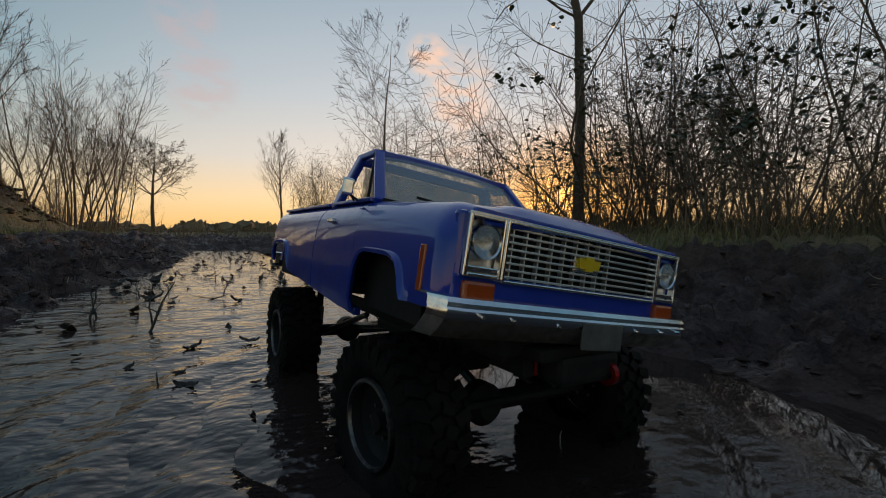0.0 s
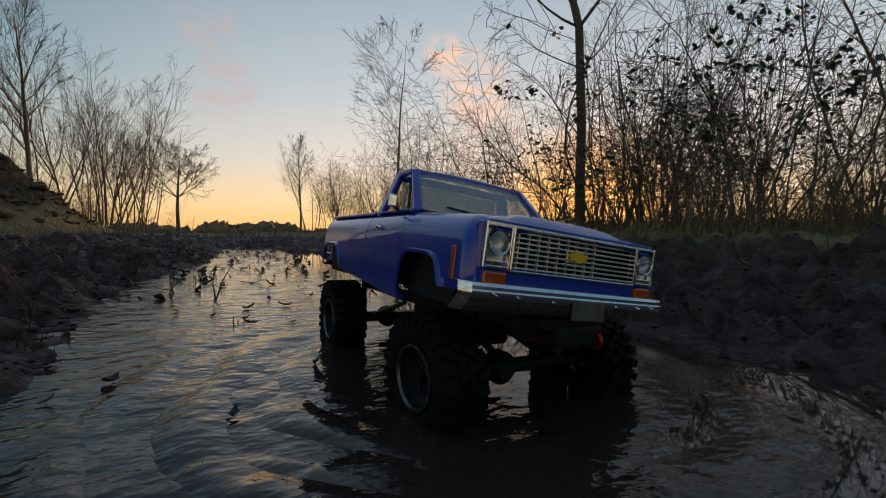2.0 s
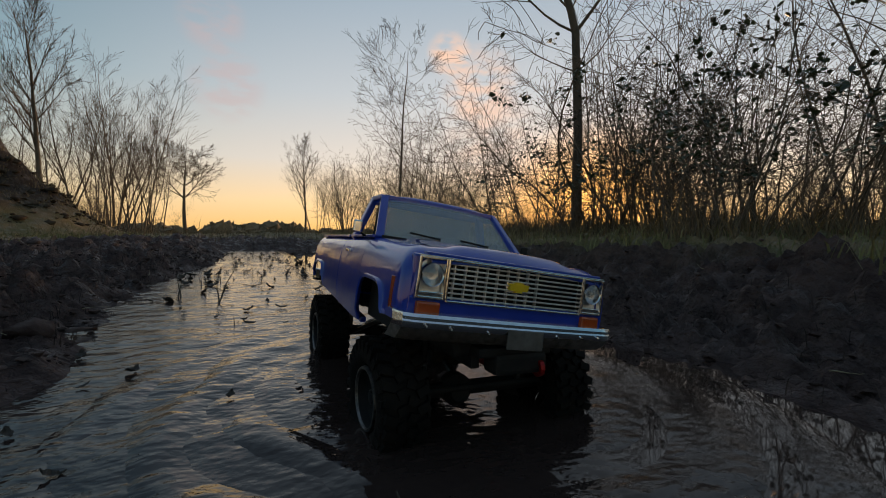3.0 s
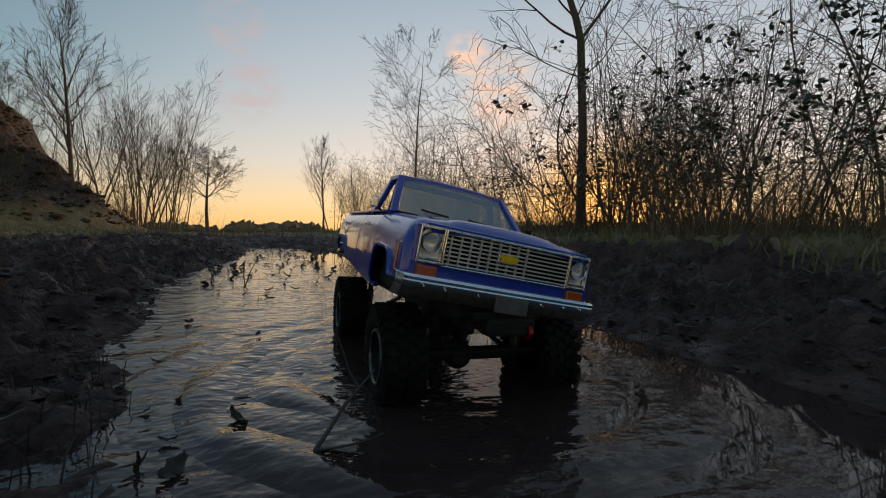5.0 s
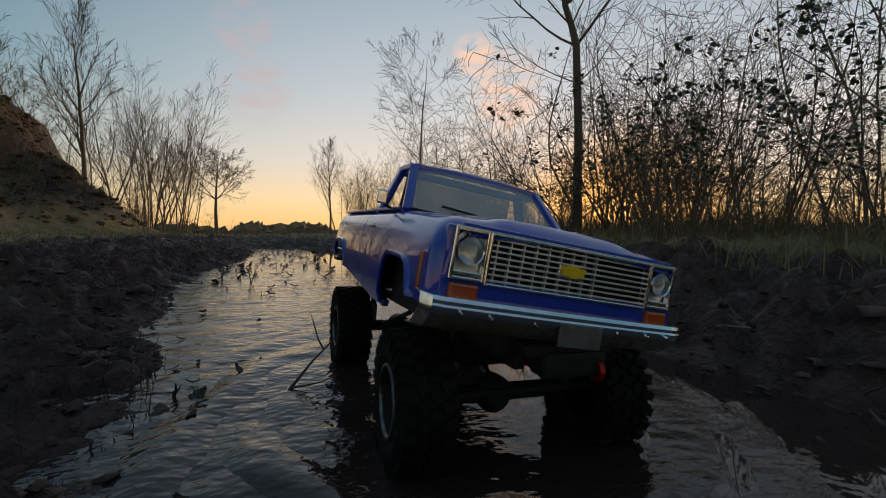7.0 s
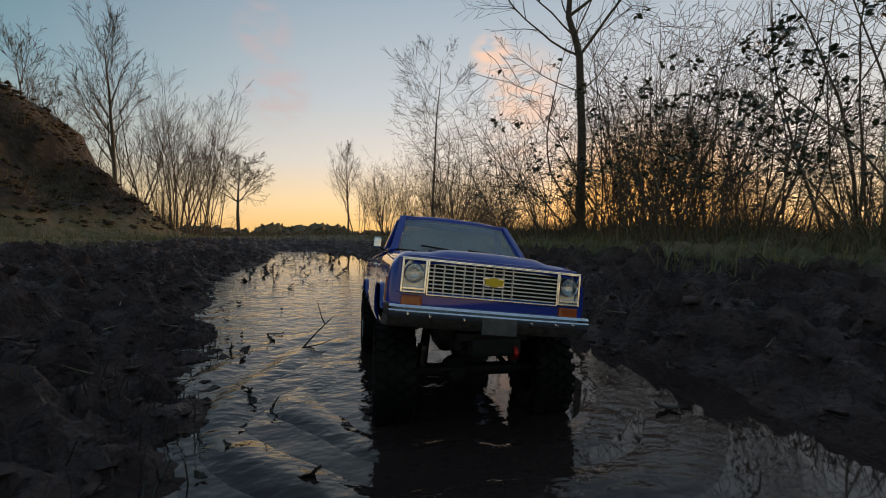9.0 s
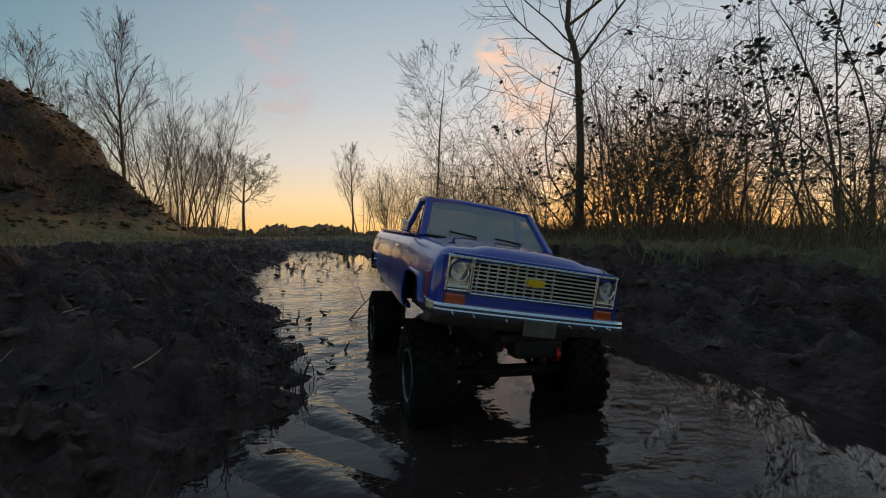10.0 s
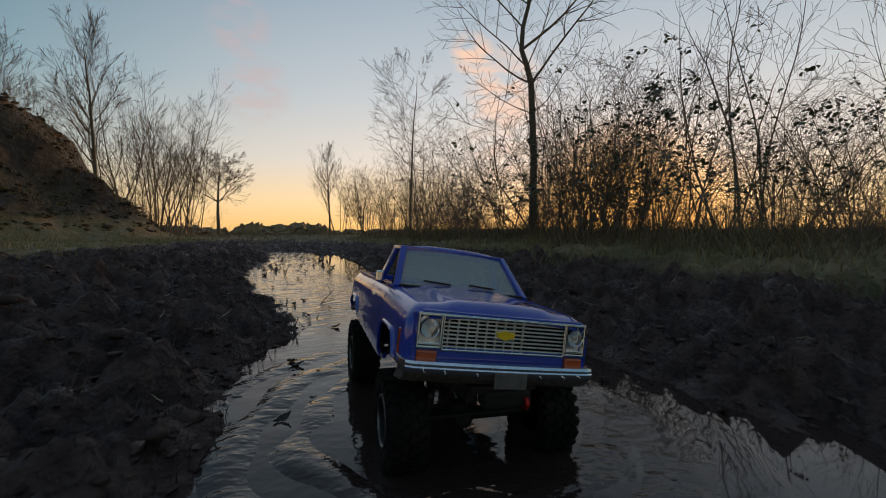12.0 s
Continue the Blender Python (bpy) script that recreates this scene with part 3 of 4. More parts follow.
def build_trees():
    stand(alder("alder_tree", "tall bare alder tree with a bent slender trunk"), 3.05, 3.35)
    mid = tree("bare_tree", "bare pale tree with an open crown", OPEN, 4.6, 0.040, 23, thin=0.0032)
    stand(mid, 3.35, 10.4, 10)
    far = tree("round_tree", "bare round-crowned tree standing alone", ROUND, 5.4, 0.15, 31, thin=0.009)
    stand(far, -5.0, 39, 0, 1.05)
    pop = tree("poplar", "tall bare poplar with steep branches", POPLAR, 8.6, 0.12, 41, thin=0.007)
    pop["group"] = "bare trees beside the track"
    stand(pop, -8.1, 22.5, 0, 0.98)
    rng = random.Random(5)
    for x, y, s in ((-12.5, 25, 1.1), (-16, 22, 1.15), (-13.2, 31, 1.0), (2.6, 26, 0.62)):
        again(pop, x, y, rng.uniform(0, 360), s * 0.9)
    clumps = []
    for k in range(3):
        c = tree("alder_clump", "clump of bare upswept alder stems", CLUMP, 8.8, 0.055, 45 + k, stems=5, base=0.8, thin=0.0055, sway=0.17)
        c["group"] = "bare clumps beside the track"
        clumps.append(c)
    for k, (x, y, s) in enumerate(((-7.6, 27, 0.95), (-6.9, 28, 1.0), (-6.0, 28.5, 0.95), (-5.3, 29.5, 0.8), (-9.0, 26, 1.05), (-14, 24, 1.0),
                                   (-10.5, 27, 0.75), (-6.6, 33, 1.0), (-7.8, 31, 1.1), (-8.6, 33, 1.1), (-11.6, 24, 0.9), (3.4, 27, 0.55), (4.4, 24, 0.5))):
        if k < 3:
            stand(clumps[k], x, y, rng.uniform(0, 360), s)
        else:
            again(clumps[k % 3], x, y, rng.uniform(0, 360), s)
    shrubs = []
    for k in range(5):
        s = tree("shrub", "bare many-stemmed shrub with thin dark twigs", SHRUB, 2.35, 0.0135, 60 + k, stems=6, base=0.45, category="shrub", thin=0.0021, sway=0.36)
        s["group"] = "bare shrubs of the thicket"
        shrubs.append(s)
    spots = []
    for k in range(32):
        y = rng.uniform(-1.2, 10.5) if k % 9 else rng.uniform(-3.4, 0)
        x = 2.35 + 0.03 * max(y, 0) + rng.random() ** 1.2 * 4.2
        if y < -0.5:
            x += 0.6
        if math.hypot(x - 3.05, y - 3.35) > 0.3:
            spots.append((x, y, rng.uniform(0.75, 1.15) * (0.8 if x < 2.8 or y < 0.8 else 1.0)))
    for k in range(7):
        spots.append((rng.uniform(2.6, 4.6), rng.uniform(1.2, 3.3), rng.uniform(0.80, 1.08)))
    for k in range(12):
        spots.append((rng.uniform(4.0, 8.0), rng.uniform(0.0, 8.0), rng.uniform(0.6, 1.0)))
    for k in range(24):
        y = rng.uniform(11, 27)
        spots.append((2.3 + 0.03 * y + rng.random() * 6, y, rng.uniform(0.9, 1.5)))
    for k in range(12):
        y = rng.uniform(22, 34)
        spots.append((-5.2 - rng.random() * 8, y, rng.uniform(0.9, 1.4)))
    for k, (x, y, s) in enumerate(spots):
        if k < 5:
            stand(shrubs[k], x, y, rng.uniform(0, 360), s)
        else:
            again(shrubs[k % 5], x, y, rng.uniform(0, 360), s)
    low = []
    for k in range(3):
        c = tree("scrub", "low tangle of dead brown stems", SCRUB, 0.75, 0.005, 130 + k, stems=12, base=0.35, category="shrub", thin=0.0013, sway=0.5)
        c["group"] = "low scrub under the thicket"
        low.append(c)
    for k in range(58):
        y = rng.uniform(-1.8, 7.5)
        x, turn, s = 2.0 + 0.05 * max(y, 0) + rng.random() * 2.0, rng.uniform(0, 360), rng.uniform(0.45, 0.95)
        if k < 3:
            stand(low[k], x, y, turn, s)
        else:
            again(low[k % 3], x, y, turn, s)
    sap = tree("sapling", "slender bare saplings rising out of the thicket", SAPLING, 3.6, 0.018, 52, stems=5, base=0.35, thin=0.002, sway=0.16)
    stand(sap, 4.2, 1.25, 40)
    again(sap, 4.6, 4.6, 160, 0.95)
    again(sap, 5.3, 0.2, 250, 0.9)
    brambles = []
    for k in range(3):
        b = tree("bramble", "leafy bramble with arching dark stems", ARCH, 2.3, 0.011, 80 + k, stems=6, base=0.4, category="shrub", leaves=300, leaf_size=0.036, sway=0.3)
        b["group"] = "brambles in the thicket"
        brambles.append(b)
    for k, (x, y, s) in enumerate(((2.3, 2.45, 0.72), (2.15, 1.1, 0.66), (2.6, 0.05, 0.66), (2.5, 0.8, 0.62), (2.9, 0.5, 0.6), (2.7, 1.7, 0.75), (3.3, 1.6, 0.85), (3.1, -0.6, 0.46),
                                   (3.8, 0.2, 0.62), (2.8, 3.1, 0.62), (4.2, 2.2, 0.9), (2.5, 4.2, 0.5), (3.0, 5.4, 0.55), (3.4, 2.6, 0.85))):
        turn = rng.uniform(0, 360)
        if k < 3:
            stand(brambles[k], x, y, turn, s)
        else:
            again(brambles[k % 3], x, y, turn, s)


def blades(name, label, spots, mat, height, rng, wide=0.0022):
    """Thin bent grass blades as one sheet of stuff."""
    verts, faces = [], []
    for x, y, z, s in spots:
        a, L = rng.uniform(0, 6.28), height * s * rng.uniform(0.5, 1.3)
        w = wide * (1 + 0.55 * rng.random())
        lean = Vector((rng.gauss(0, 0.55), rng.gauss(0, 0.55), 0)) * L
        side = Vector((math.cos(a), math.sin(a), 0)) * w
        p0, p1, p2 = Vector((x, y, z - 0.01)), Vector((x, y, z)) + lean * 0.35 + Vector((0, 0, L * 0.6)), Vector((x, y, z)) + lean + Vector((0, 0, L))
        i = len(verts)
        verts += [tuple(p0 - side), tuple(p0 + side), tuple(p1 + side * 0.7), tuple(p1 - side * 0.7), tuple(p2)]
        faces += [(i, i + 1, i + 2, i + 3), (i + 3, i + 2, i + 4)]
    ob = mesh_object(name, verts, faces, mat)
    return tagged(ob, label, "grass", kind="stuff")


def build_grass():
    rng = random.Random(9)
    r = np.random.RandomState(3)

    def scatter(n, x0, x1, y0, y1, test):
        x, y = r.uniform(x0, x1, n), r.uniform(y0, y1, n)
        keep = test(x, y)
        x, y = x[keep], y[keep]
        tuft = np.clip(0.55 + 1.3 * fbm(x * 1.8, y * 1.8, 4, 88), 0.12, 1.6)
        return list(zip(x, y, ground_height(x, y), tuft * (0.6 + 0.8 * r.rand(len(x)))))
    verge = scatter(26000, 0.9, 4.5, -3, 9, lambda x, y: x - right_edge(y) + 0.35 * fbm(x * 2, y * 2, 3, 81) > 0.68)
    blades("grass", "short green and brown verge grass", verge, GREEN, 0.07, rng)
    tall = scatter(40000, 1.4, 5.5, -3, 10, lambda x, y: x - right_edge(y) + 0.6 * fbm(x * 1.5, y * 1.5, 3, 82) > 1.35)
    blades("dry_grass", "tall dead brown grass under the thicket", tall, DRY, 0.22, rng)
    left = scatter(26000, -5, -0.8, -1, 9, lambda x, y: left_edge(y) - x + 0.5 * fbm(x * 1.6, y * 1.6, 3, 83) > 1.15)
    blades("grass", "short green and brown grass beside the mud", left, GREEN, 0.06, rng)
    heap = scatter(7000, -8, -2, 4.5, 12, lambda x, y: ground_height(x, y) > 0.4)
    blades("dry_grass", "dead brown grass on the earth heap", heap, DRY, 0.22, rng)
    far = scatter(20000, -9, 9, 5, 26, lambda x, y: fbm(x * 0.8, y * 0.8, 3, 84) > -0.2)
    blades("dry_grass", "rough brown field grass", far, DRY, 0.2, rng)


def build_roots():
    """Matted stalks and roots in the churned banks."""
    rng = random.Random(19)
    r = np.random.RandomState(41)
    spots = []
    for k in range(9000):
        y = r.uniform(-1.9, 3.0)
        if r.rand() < 0.65:
            x = float(left_edge(np.array(y))) + 0.01 - r.exponential(0.35)
        else:
            x = float(right_edge(np.array(y))) - 0.01 + r.exponential(0.35)
        spots.append((x, y))
    x, y = np.array(spots).T
    clump = np.clip(0.5 + 1.6 * fbm(x * 7, y * 7, 3, 99), 0.1, 1.5)
    ob = blades("matted_roots", "matted dark roots and dead stalks in the mud", list(zip(x, y, ground_height(x, y), clump)), ROOT, 0.030, rng, 0.0006)
    ob["category"] = "roots"


def build_far_wood():
    """A distant hedge and wood along the horizon."""
    r = np.random.RandomState(8)
    verts, faces = [], []
    for k in range(2600):
        az = r.uniform(-75, 100)
        d = r.uniform(70, 130) if az > -7 else r.uniform(45, 110)
        x, y = d * math.sin(radians(az)), d * math.cos(radians(az))
        if -6.2 < az < -5.4:
            continue
        s, hgt = r.uniform(0.5, 1.5), r.uniform(0.5, 2.0) * (0.55 if az < -6 else 1.0 if az < 5 else 0.55)
        n = 7
        i = len(verts)
        for ring, (zz, rr) in enumerate(((-0.3, 0.9), (0.45, 1.0), (0.8, 0.85), (1.0, 0.55))):
            for j in range(n):
                a = 2 * math.pi * j / n
                w = s * rr * r.uniform(0.5, 1.3)
                verts.append((x + w * math.cos(a), y + w * math.sin(a), hgt * zz * r.uniform(0.7, 1.3)))
        for ring in range(3):
            for j in range(n):
                a, b = i + ring * n + j, i + ring * n + (j + 1) % n
                faces.append((a, b, b + n, a + n))
        faces.append(tuple(i + 3 * n + j for j in range(n)))
    ob = mesh_object("far_wood", verts, faces, FAR)
    tagged(ob, "distant brown hedge and woodland along the horizon", "woodland", kind="stuff")


build_trees()
build_grass()
build_roots()
build_far_wood()


# ---- loose things in the mud and water ----
def clod_shapes(rng, spots, size, name, label, mat, round_=True):
    """Many small lumps joined into one piece of stuff."""
    bm = bmesh.new()
    bmesh.ops.create_icosphere(bm, subdivisions=1, radius=1.0)
    base = np.array([v.co[:] for v in bm.verts])
    tri = np.array([[v.index for v in f.verts] for f in bm.faces])
    bm.free()
    r = np.random.RandomState(rng)
    verts, faces = [], []
    for k, (x, y) in enumerate(spots):
        z = float(ground_height(x, y))
        q = size * (0.35 + r.rand() ** 2.5 * 1.5)
        v = base * (0.45 + 1.0 * r.rand(len(base), 1)) * (q * np.array([0.7 + 0.7 * r.rand(), 0.7 + 0.7 * r.rand(), 0.35 + 0.3 * r.rand()]))
        a = r.rand() * 6.28
        rot = np.array([[math.cos(a), -math.sin(a), 0], [math.sin(a), math.cos(a), 0], [0, 0, 1]])
        verts.append(v @ rot.T + [x, y, z + q * 0.12])
        faces.append(tri + k * len(base))
    ob = mesh_object(name, np.concatenate(verts).tolist(), np.concatenate(faces).tolist(), mat, smooth=round_)
    return tagged(ob, label, "mud", kind="stuff")


def build_clods():
    r = np.random.RandomState(12)
    spots = []
    while len(spots) < 9000:
        y = r.uniform(-2.0, 3.6)
        if r.rand() < 0.62:
            x = float(left_edge(np.array(y))) + 0.03 - r.exponential(0.33)
        else:
            x = float(right_edge(np.array(y))) - 0.03 + r.exponential(0.30)
        if -1.8 < x < 2.0 and float(ground_height(x, y)) > -0.012:
            spots.append((x, y))
    clod_shapes(4, spots, 0.0052, "mud_crumbs", "crumbs of dark wet churned mud", CLOD, False)
    big = []
    while len(big) < 220:
        y = r.uniform(-1.9, 2.6)
        x = float(left_edge(np.array(y))) - 0.02 - r.exponential(0.30) if r.rand() < 0.65 else float(right_edge(np.array(y))) + 0.02 + r.exponential(0.3)
        if -1.6 < x < 1.8:
            big.append((x, y))
    clod_shapes(6, big, 0.014, "mud_lumps", "lumps of dark wet churned mud", CLOD)
    heap = [(r.uniform(-6.5, -2.2), r.uniform(4.5, 10)) for _ in range(2600)]
    heap = [p for p in heap if float(ground_height(*p)) > 0.3]
    clod_shapes(5, heap, 0.04, "earth_clods", "crumbled brown earth on the heap", EARTH)


def twig(x, y, length, angle, rise, radius=0.0032, forks=2, seed=1, z=None, name="twig", label="dark wet twig sticking out of the water", mat=None, group="twigs in the rut"):
    """A bent stick with side shoots, its foot in the mud."""
    rng = random.Random(seed)
    z0 = (float(ground_height(x, y)) - 0.004) if z is None else z
    d = Vector((math.cos(angle) * math.cos(rise), math.sin(angle) * math.cos(rise), math.sin(rise)))
    p, pts = Vector((0, 0, 0)), [(0, 0, 0)]
    for i in range(7):
        d = (d + Vector((rng.gauss(0, 0.16), rng.gauss(0, 0.16), rng.gauss(0, 0.10)))).normalized()
        p = p + d * length / 7
        pts.append(tuple(p))
    top = thing(name, label, "twig", group)
    v, f = pipe(pts, [radius * (1 - 0.7 * i / 7) for i in range(8)], 5)
    mesh_object("stick", v, f, mat or TWIG, top, smooth=True)
    for k in range(forks):
        i = rng.randint(2, 6)
        q, e = Vector(pts[i]), Vector((rng.gauss(0, 1), rng.gauss(0, 1), rng.gauss(0.4, 0.6))).normalized()
        side = [tuple(q)]
        for j in range(3):
            e = (e + Vector((rng.gauss(0, 0.2), rng.gauss(0, 0.2), 0.05))).normalized()
            q = q + e * length * 0.13
            side.append(tuple(q))
        v, f = pipe(side, [radius * 0.5, radius * 0.4, radius * 0.3, radius * 0.15], 4)
        mesh_object("shoot", v, f, mat or TWIG, top, smooth=True)
    top.matrix_basis = pose(x, y, z0)
    return top


def build_debris():
    rng = random.Random(17)
    # sticks: place, length, heading, rise
    for k, (x, y, L, a, e) in enumerate(STICKS):
        twig(x, y, L, radians(a), radians(e), 0.0028, 2, 100 + k)
    for k in range(56):
        y = rng.uniform(0.9, 4.0)
        x = rng.uniform(-0.22, 0.32) if rng.random() < 0.75 else rng.uniform(0.3, 0.5)
        twig(x, y, rng.uniform(0.03, 0.10), rng.uniform(0, 6.28), radians(rng.uniform(10, 75)), 0.0045, 3, 200 + k, name="reed_stub", label="broken dark reed stub in the water", group="reed stubs in the rut")
    for k in range(90):
        left = rng.random() < 0.7
        y = rng.uniform(-1.6, 2.2)
        d = rng.expovariate(3.0) + 0.03
        x = float(left_edge(np.array(y))) - d if left else float(right_edge(np.array(y))) + d
        twig(x, y, rng.uniform(0.015, 0.05), rng.uniform(0, 6.28), radians(rng.uniform(0, 25)), 0.0010, 0, 300 + k, z=float(ground_height(x, y)) + 0.008, name="straw", label="pale broken straw lying on the mud", mat=STRAW, group="straws on the mud")


STICKS = ((-0.104, -1.308, 0.04, 80, 75), (-0.105, -0.770, 0.05, 70, 35),
          (-0.098, -0.797, 0.05, 120, 25), (-0.079, -0.200, 0.06, 40, 30), (-0.050, -0.605, 0.04, 70, 30), (-0.041, -0.341, 0.14, 38, 16), (-0.117, -0.292, 0.03, 90, 80),
          (-0.114, 0.823, 0.13, 80, 82), (-0.077, 0.510, 0.06, 100, 50), (-0.219, 0.999, 0.10, 80, 70), (-0.229, 0.979, 0.09, 60, 75), (-0.110, 0.885, 0.10, 120, 65),
          (-0.180, 1.250, 0.14, 85, 60), (-0.100, 1.150, 0.13, 60, 40), (0.42, -0.95, 0.14, 20, 12), (0.50, -0.60, 0.14, 60, 20), (0.40, -1.35, 0.10, 40, 15),
          (-0.160, 0.500, 0.12, 150, 14), (-0.040, 1.050, 0.16, 130, 16), (-0.070, 1.400, 0.15, 100, 12), (0.000, 1.600, 0.16, 110, 16), (0.050, 1.300, 0.12, 30, 10))


def build_leaves():
    """Dead leaves and scraps lying on the water."""
    rng = random.Random(29)
    shapes = []
    for k in range(4):
        n = 6
        spine = [((i / n - 0.5), 0.04 * math.sin(2 * i + k), 0.16 * ((i / n - 0.5) * 2) ** 2 + 0.04 * math.sin(3 * i + k)) for i in range(n + 1)]
        rows = []
        for i, (x, y, z) in enumerate(spine):
            w = 0.24 * math.sin(math.pi * min(0.97, 0.06 + 0.9 * i / n)) ** 0.8 * (1 + 0.2 * math.sin(5 * i + 2 * k))
            rows.append([(x, y - w, z + 0.10), (x, y, z), (x, y + w, z + 0.07)])
        bm = grid_mesh(rows, 0.02)
        me = bpy.data.meshes.new("dead_leaf")
        bm.to_mesh(me)
        bm.free()
        me.materials.append(TWIG)
        shapes.append(me)
    for k in range(130):
        if k < 95:
            y = 0.45 + 3.3 * rng.random() ** 0.9
            x = float(left_edge(np.array(y))) + 0.02 + rng.random() ** 1.3 * 0.55
        else:
            y = rng.uniform(-1.5, 0.4)
            x = float(left_edge(np.array(y))) + 0.01 + rng.expovariate(16) if rng.random() < 0.7 else float(right_edge(np.array(y))) - 0.01 - rng.expovariate(12)
        s = rng.uniform(0.012, 0.036) * (1.35 if y > 0.8 else 0.8)
        ob = tagged(new("dead_leaf", shapes[k % 4]), "dark dead leaf lying on the muddy water", "leaf", "dead leaves in the rut")
        ob.matrix_basis = pose(x, y, 0.002, rng.uniform(-25, 25), rng.uniform(-25, 25), rng.uniform(0, 360)) @ Matrix.Diagonal((s, s, s, 1))


def build_wake():
    """Bow waves that run along with the truck."""
    verts, faces = [], []
    na, nr = 96, 40
    for i in range(nr):
        r = 0.10 + 0.32 * i / (nr - 1)
        for k in range(na):
            a = 2 * math.pi * k / na
            x, y = r * math.cos(a), 0.20 + 1.15 * r * math.sin(a)
            fade = math.sin(math.pi * i / (nr - 1))
            front = 0.05 + 0.35 * max(0, -math.sin(a)) + 0.6 * max(0, -math.cos(a))
            w = 0.0042 * math.sin(2 * math.pi * r / 0.080 + 1.1 * math.sin(3 * a) + 0.5 * math.sin(7 * a)) * front * fade
            verts.append((x, y, w + 0.0012 * fade - 0.0028 * (1 - fade) + 0.0012 * math.sin(9 * a + 40 * r) * max(0, -math.cos(a))))
    for i in range(nr - 1):
        for k in range(na):
            j = (k + 1) % na
            faces.append((i * na + k, i * na + j, (i + 1) * na + j, (i + 1) * na + k))
    ob = mesh_object("wake_wave", verts, faces, WATER, smooth=True)
    return tagged(ob, "ring of ripples pushed out by the wading truck", "wave", kind="structure")


build_clods()
build_debris()
build_leaves()
WAKE = build_wake()


# ---- the model truck ----
# Body space: front face of the grille at y = 0, top of the lamp surround at z = 0, rear towards +y.
FRONT_AXLE, REAR_AXLE, AXLE_Z, TYRE_R, TRACK = 0.080, 0.374, 0.064, 0.055, 0.086


def arch_bottom(y):
    """Lower edge of the body side."""
    sill = sill_height(y)
    z = sill if y > 0.06 else -0.050
    for c, half, top in ((FRONT_AXLE, 0.043, -0.026), (REAR_AXLE, 0.040, -0.028)):
        u = abs(y - c) / half
        if u < 1:
            z = max(z, sill + (top - sill) * (1 - u ** 5) ** 0.5)
    return z


def side_x(z, y):
    """Half width of the body at a height."""
    inset = min(0.012, max(0.0, 0.012 - y))
    taper = 0.010 - math.sqrt(max(0.0, 1 - (inset / 0.012) ** 2)) * 0.010
    lo = 0.0925 + 0.0075 * math.sin(math.pi * min(1, max(0, (z + 0.085) / 0.105))) ** 0.8
    crease = 0.0016 * math.exp(-((z + 0.0135) / 0.0016) ** 2)
    return lo - taper + crease


def sill_height(y):
    return -0.070 + 0.020 * max(0.0, y - 0.15) / 0.275


def side_strip(y0, y1, s):
    rows = []
    n = max(4, int((y1 - y0) / 0.0025))
    for k in range(n + 1):
        y = y0 + (y1 - y0) * k / n
        zb = arch_bottom(y)
        row = []
        near = min(abs(y - FRONT_AXLE) / 0.05, abs(y - REAR_AXLE) / 0.05)
        for t in (0, 0.12, 0.25, 0.4, 0.55, 0.7, 0.85, 1.0, 1.12, 1.24):
            z = zb + (-0.024 - zb) * t if t <= 1 else -0.024 + 0.0165 * (t - 1) * 1.6
            bulge = 0.003 * max(0, 1 - t / 0.3) if near < 0.9 and zb > sill_height(y) + 0.004 else 0
            row.append((s * (side_x(z, y) + bulge), y, z))
        # the rounded shoulder
        x0, z0 = abs(row[-1][0]), row[-1][2]
        nose = max(0.0, (0.022 - y) / 0.022) ** 2
        for k in range(1, 9):
            a = math.pi / 2 * k / 8
            row.append((s * (x0 - (x0 - 0.079) * (1 - math.cos(a)) ** 0.9), y, z0 + (0.0068 - 0.006 * nose - z0) * math.sin(a) ** 0.9))
        rows.append(row)
    return grid_mesh(rows, 0.0022)


def hood_sheet():
    rows = []
    for k in range(29):
        y = -0.003 + 0.133 * k / 28
        drop = 0.010 * max(0, (0.022 - y) / 0.025) ** 2.2
        row = []
        for i in range(25):
            x = -0.0795 + 0.159 * i / 24
            u = abs(x) / 0.0795
            crown = 0.0062 + 0.0035 * (1 - u * u) + (0.0025 if u < 0.62 else 0.0025 * max(0, 1 - (u - 0.62) / 0.12)) * min(1, y / 0.02 + 0.2)
            row.append((x, y, crown - drop))
        rows.append(row)
    return grid_mesh(rows, 0.002)


def roof_sheet():
    rows = []
    for k in range(9):
        v = k / 16
        y = 0.174 + 0.050 * v
        row = []
        for i in range(21):
            u = -1 + i / 10
            edge = max(abs(u) ** 6, abs(2 * v - 1) ** 8)
            row.append((0.0735 * u, y, 0.0575 - 0.0075 * edge - 0.004 * abs(u) ** 3))
        rows.append(row)
    return grid_mesh(rows, 0.002)


def plank(a, b, w, t, up=(0, 0, 1)):
    """A straight flat bar from a to b."""
    a, b = Vector(a), Vector(b)
    d = b - a
    z = Vector(up)
    x = d.cross(z).normalized()
    z = x.cross(d).normalized()
    m = Matrix((x, d.normalized(), z)).transposed().to_4x4()
    m.translation = (a + b) / 2
    return box((0, 0, 0), (w, d.length, t), min(w, t) * 0.25, m)


def frame_bm(w, h, bar, depth, c):
    """A rectangular frame facing -y."""
    bm = bmesh.new()
    for sx in (-1, 1):
        add_box(bm, (c[0] + sx * (w / 2 - bar / 2), c[1], c[2]), (bar, depth, h), bar * 0.3)
    for sz in (-1, 1):
        add_box(bm, (c[0], c[1], c[2] + sz * (h / 2 - bar / 2)), (w - 2 * bar * 0.95, depth * 0.96, bar), bar * 0.3)
    return bm


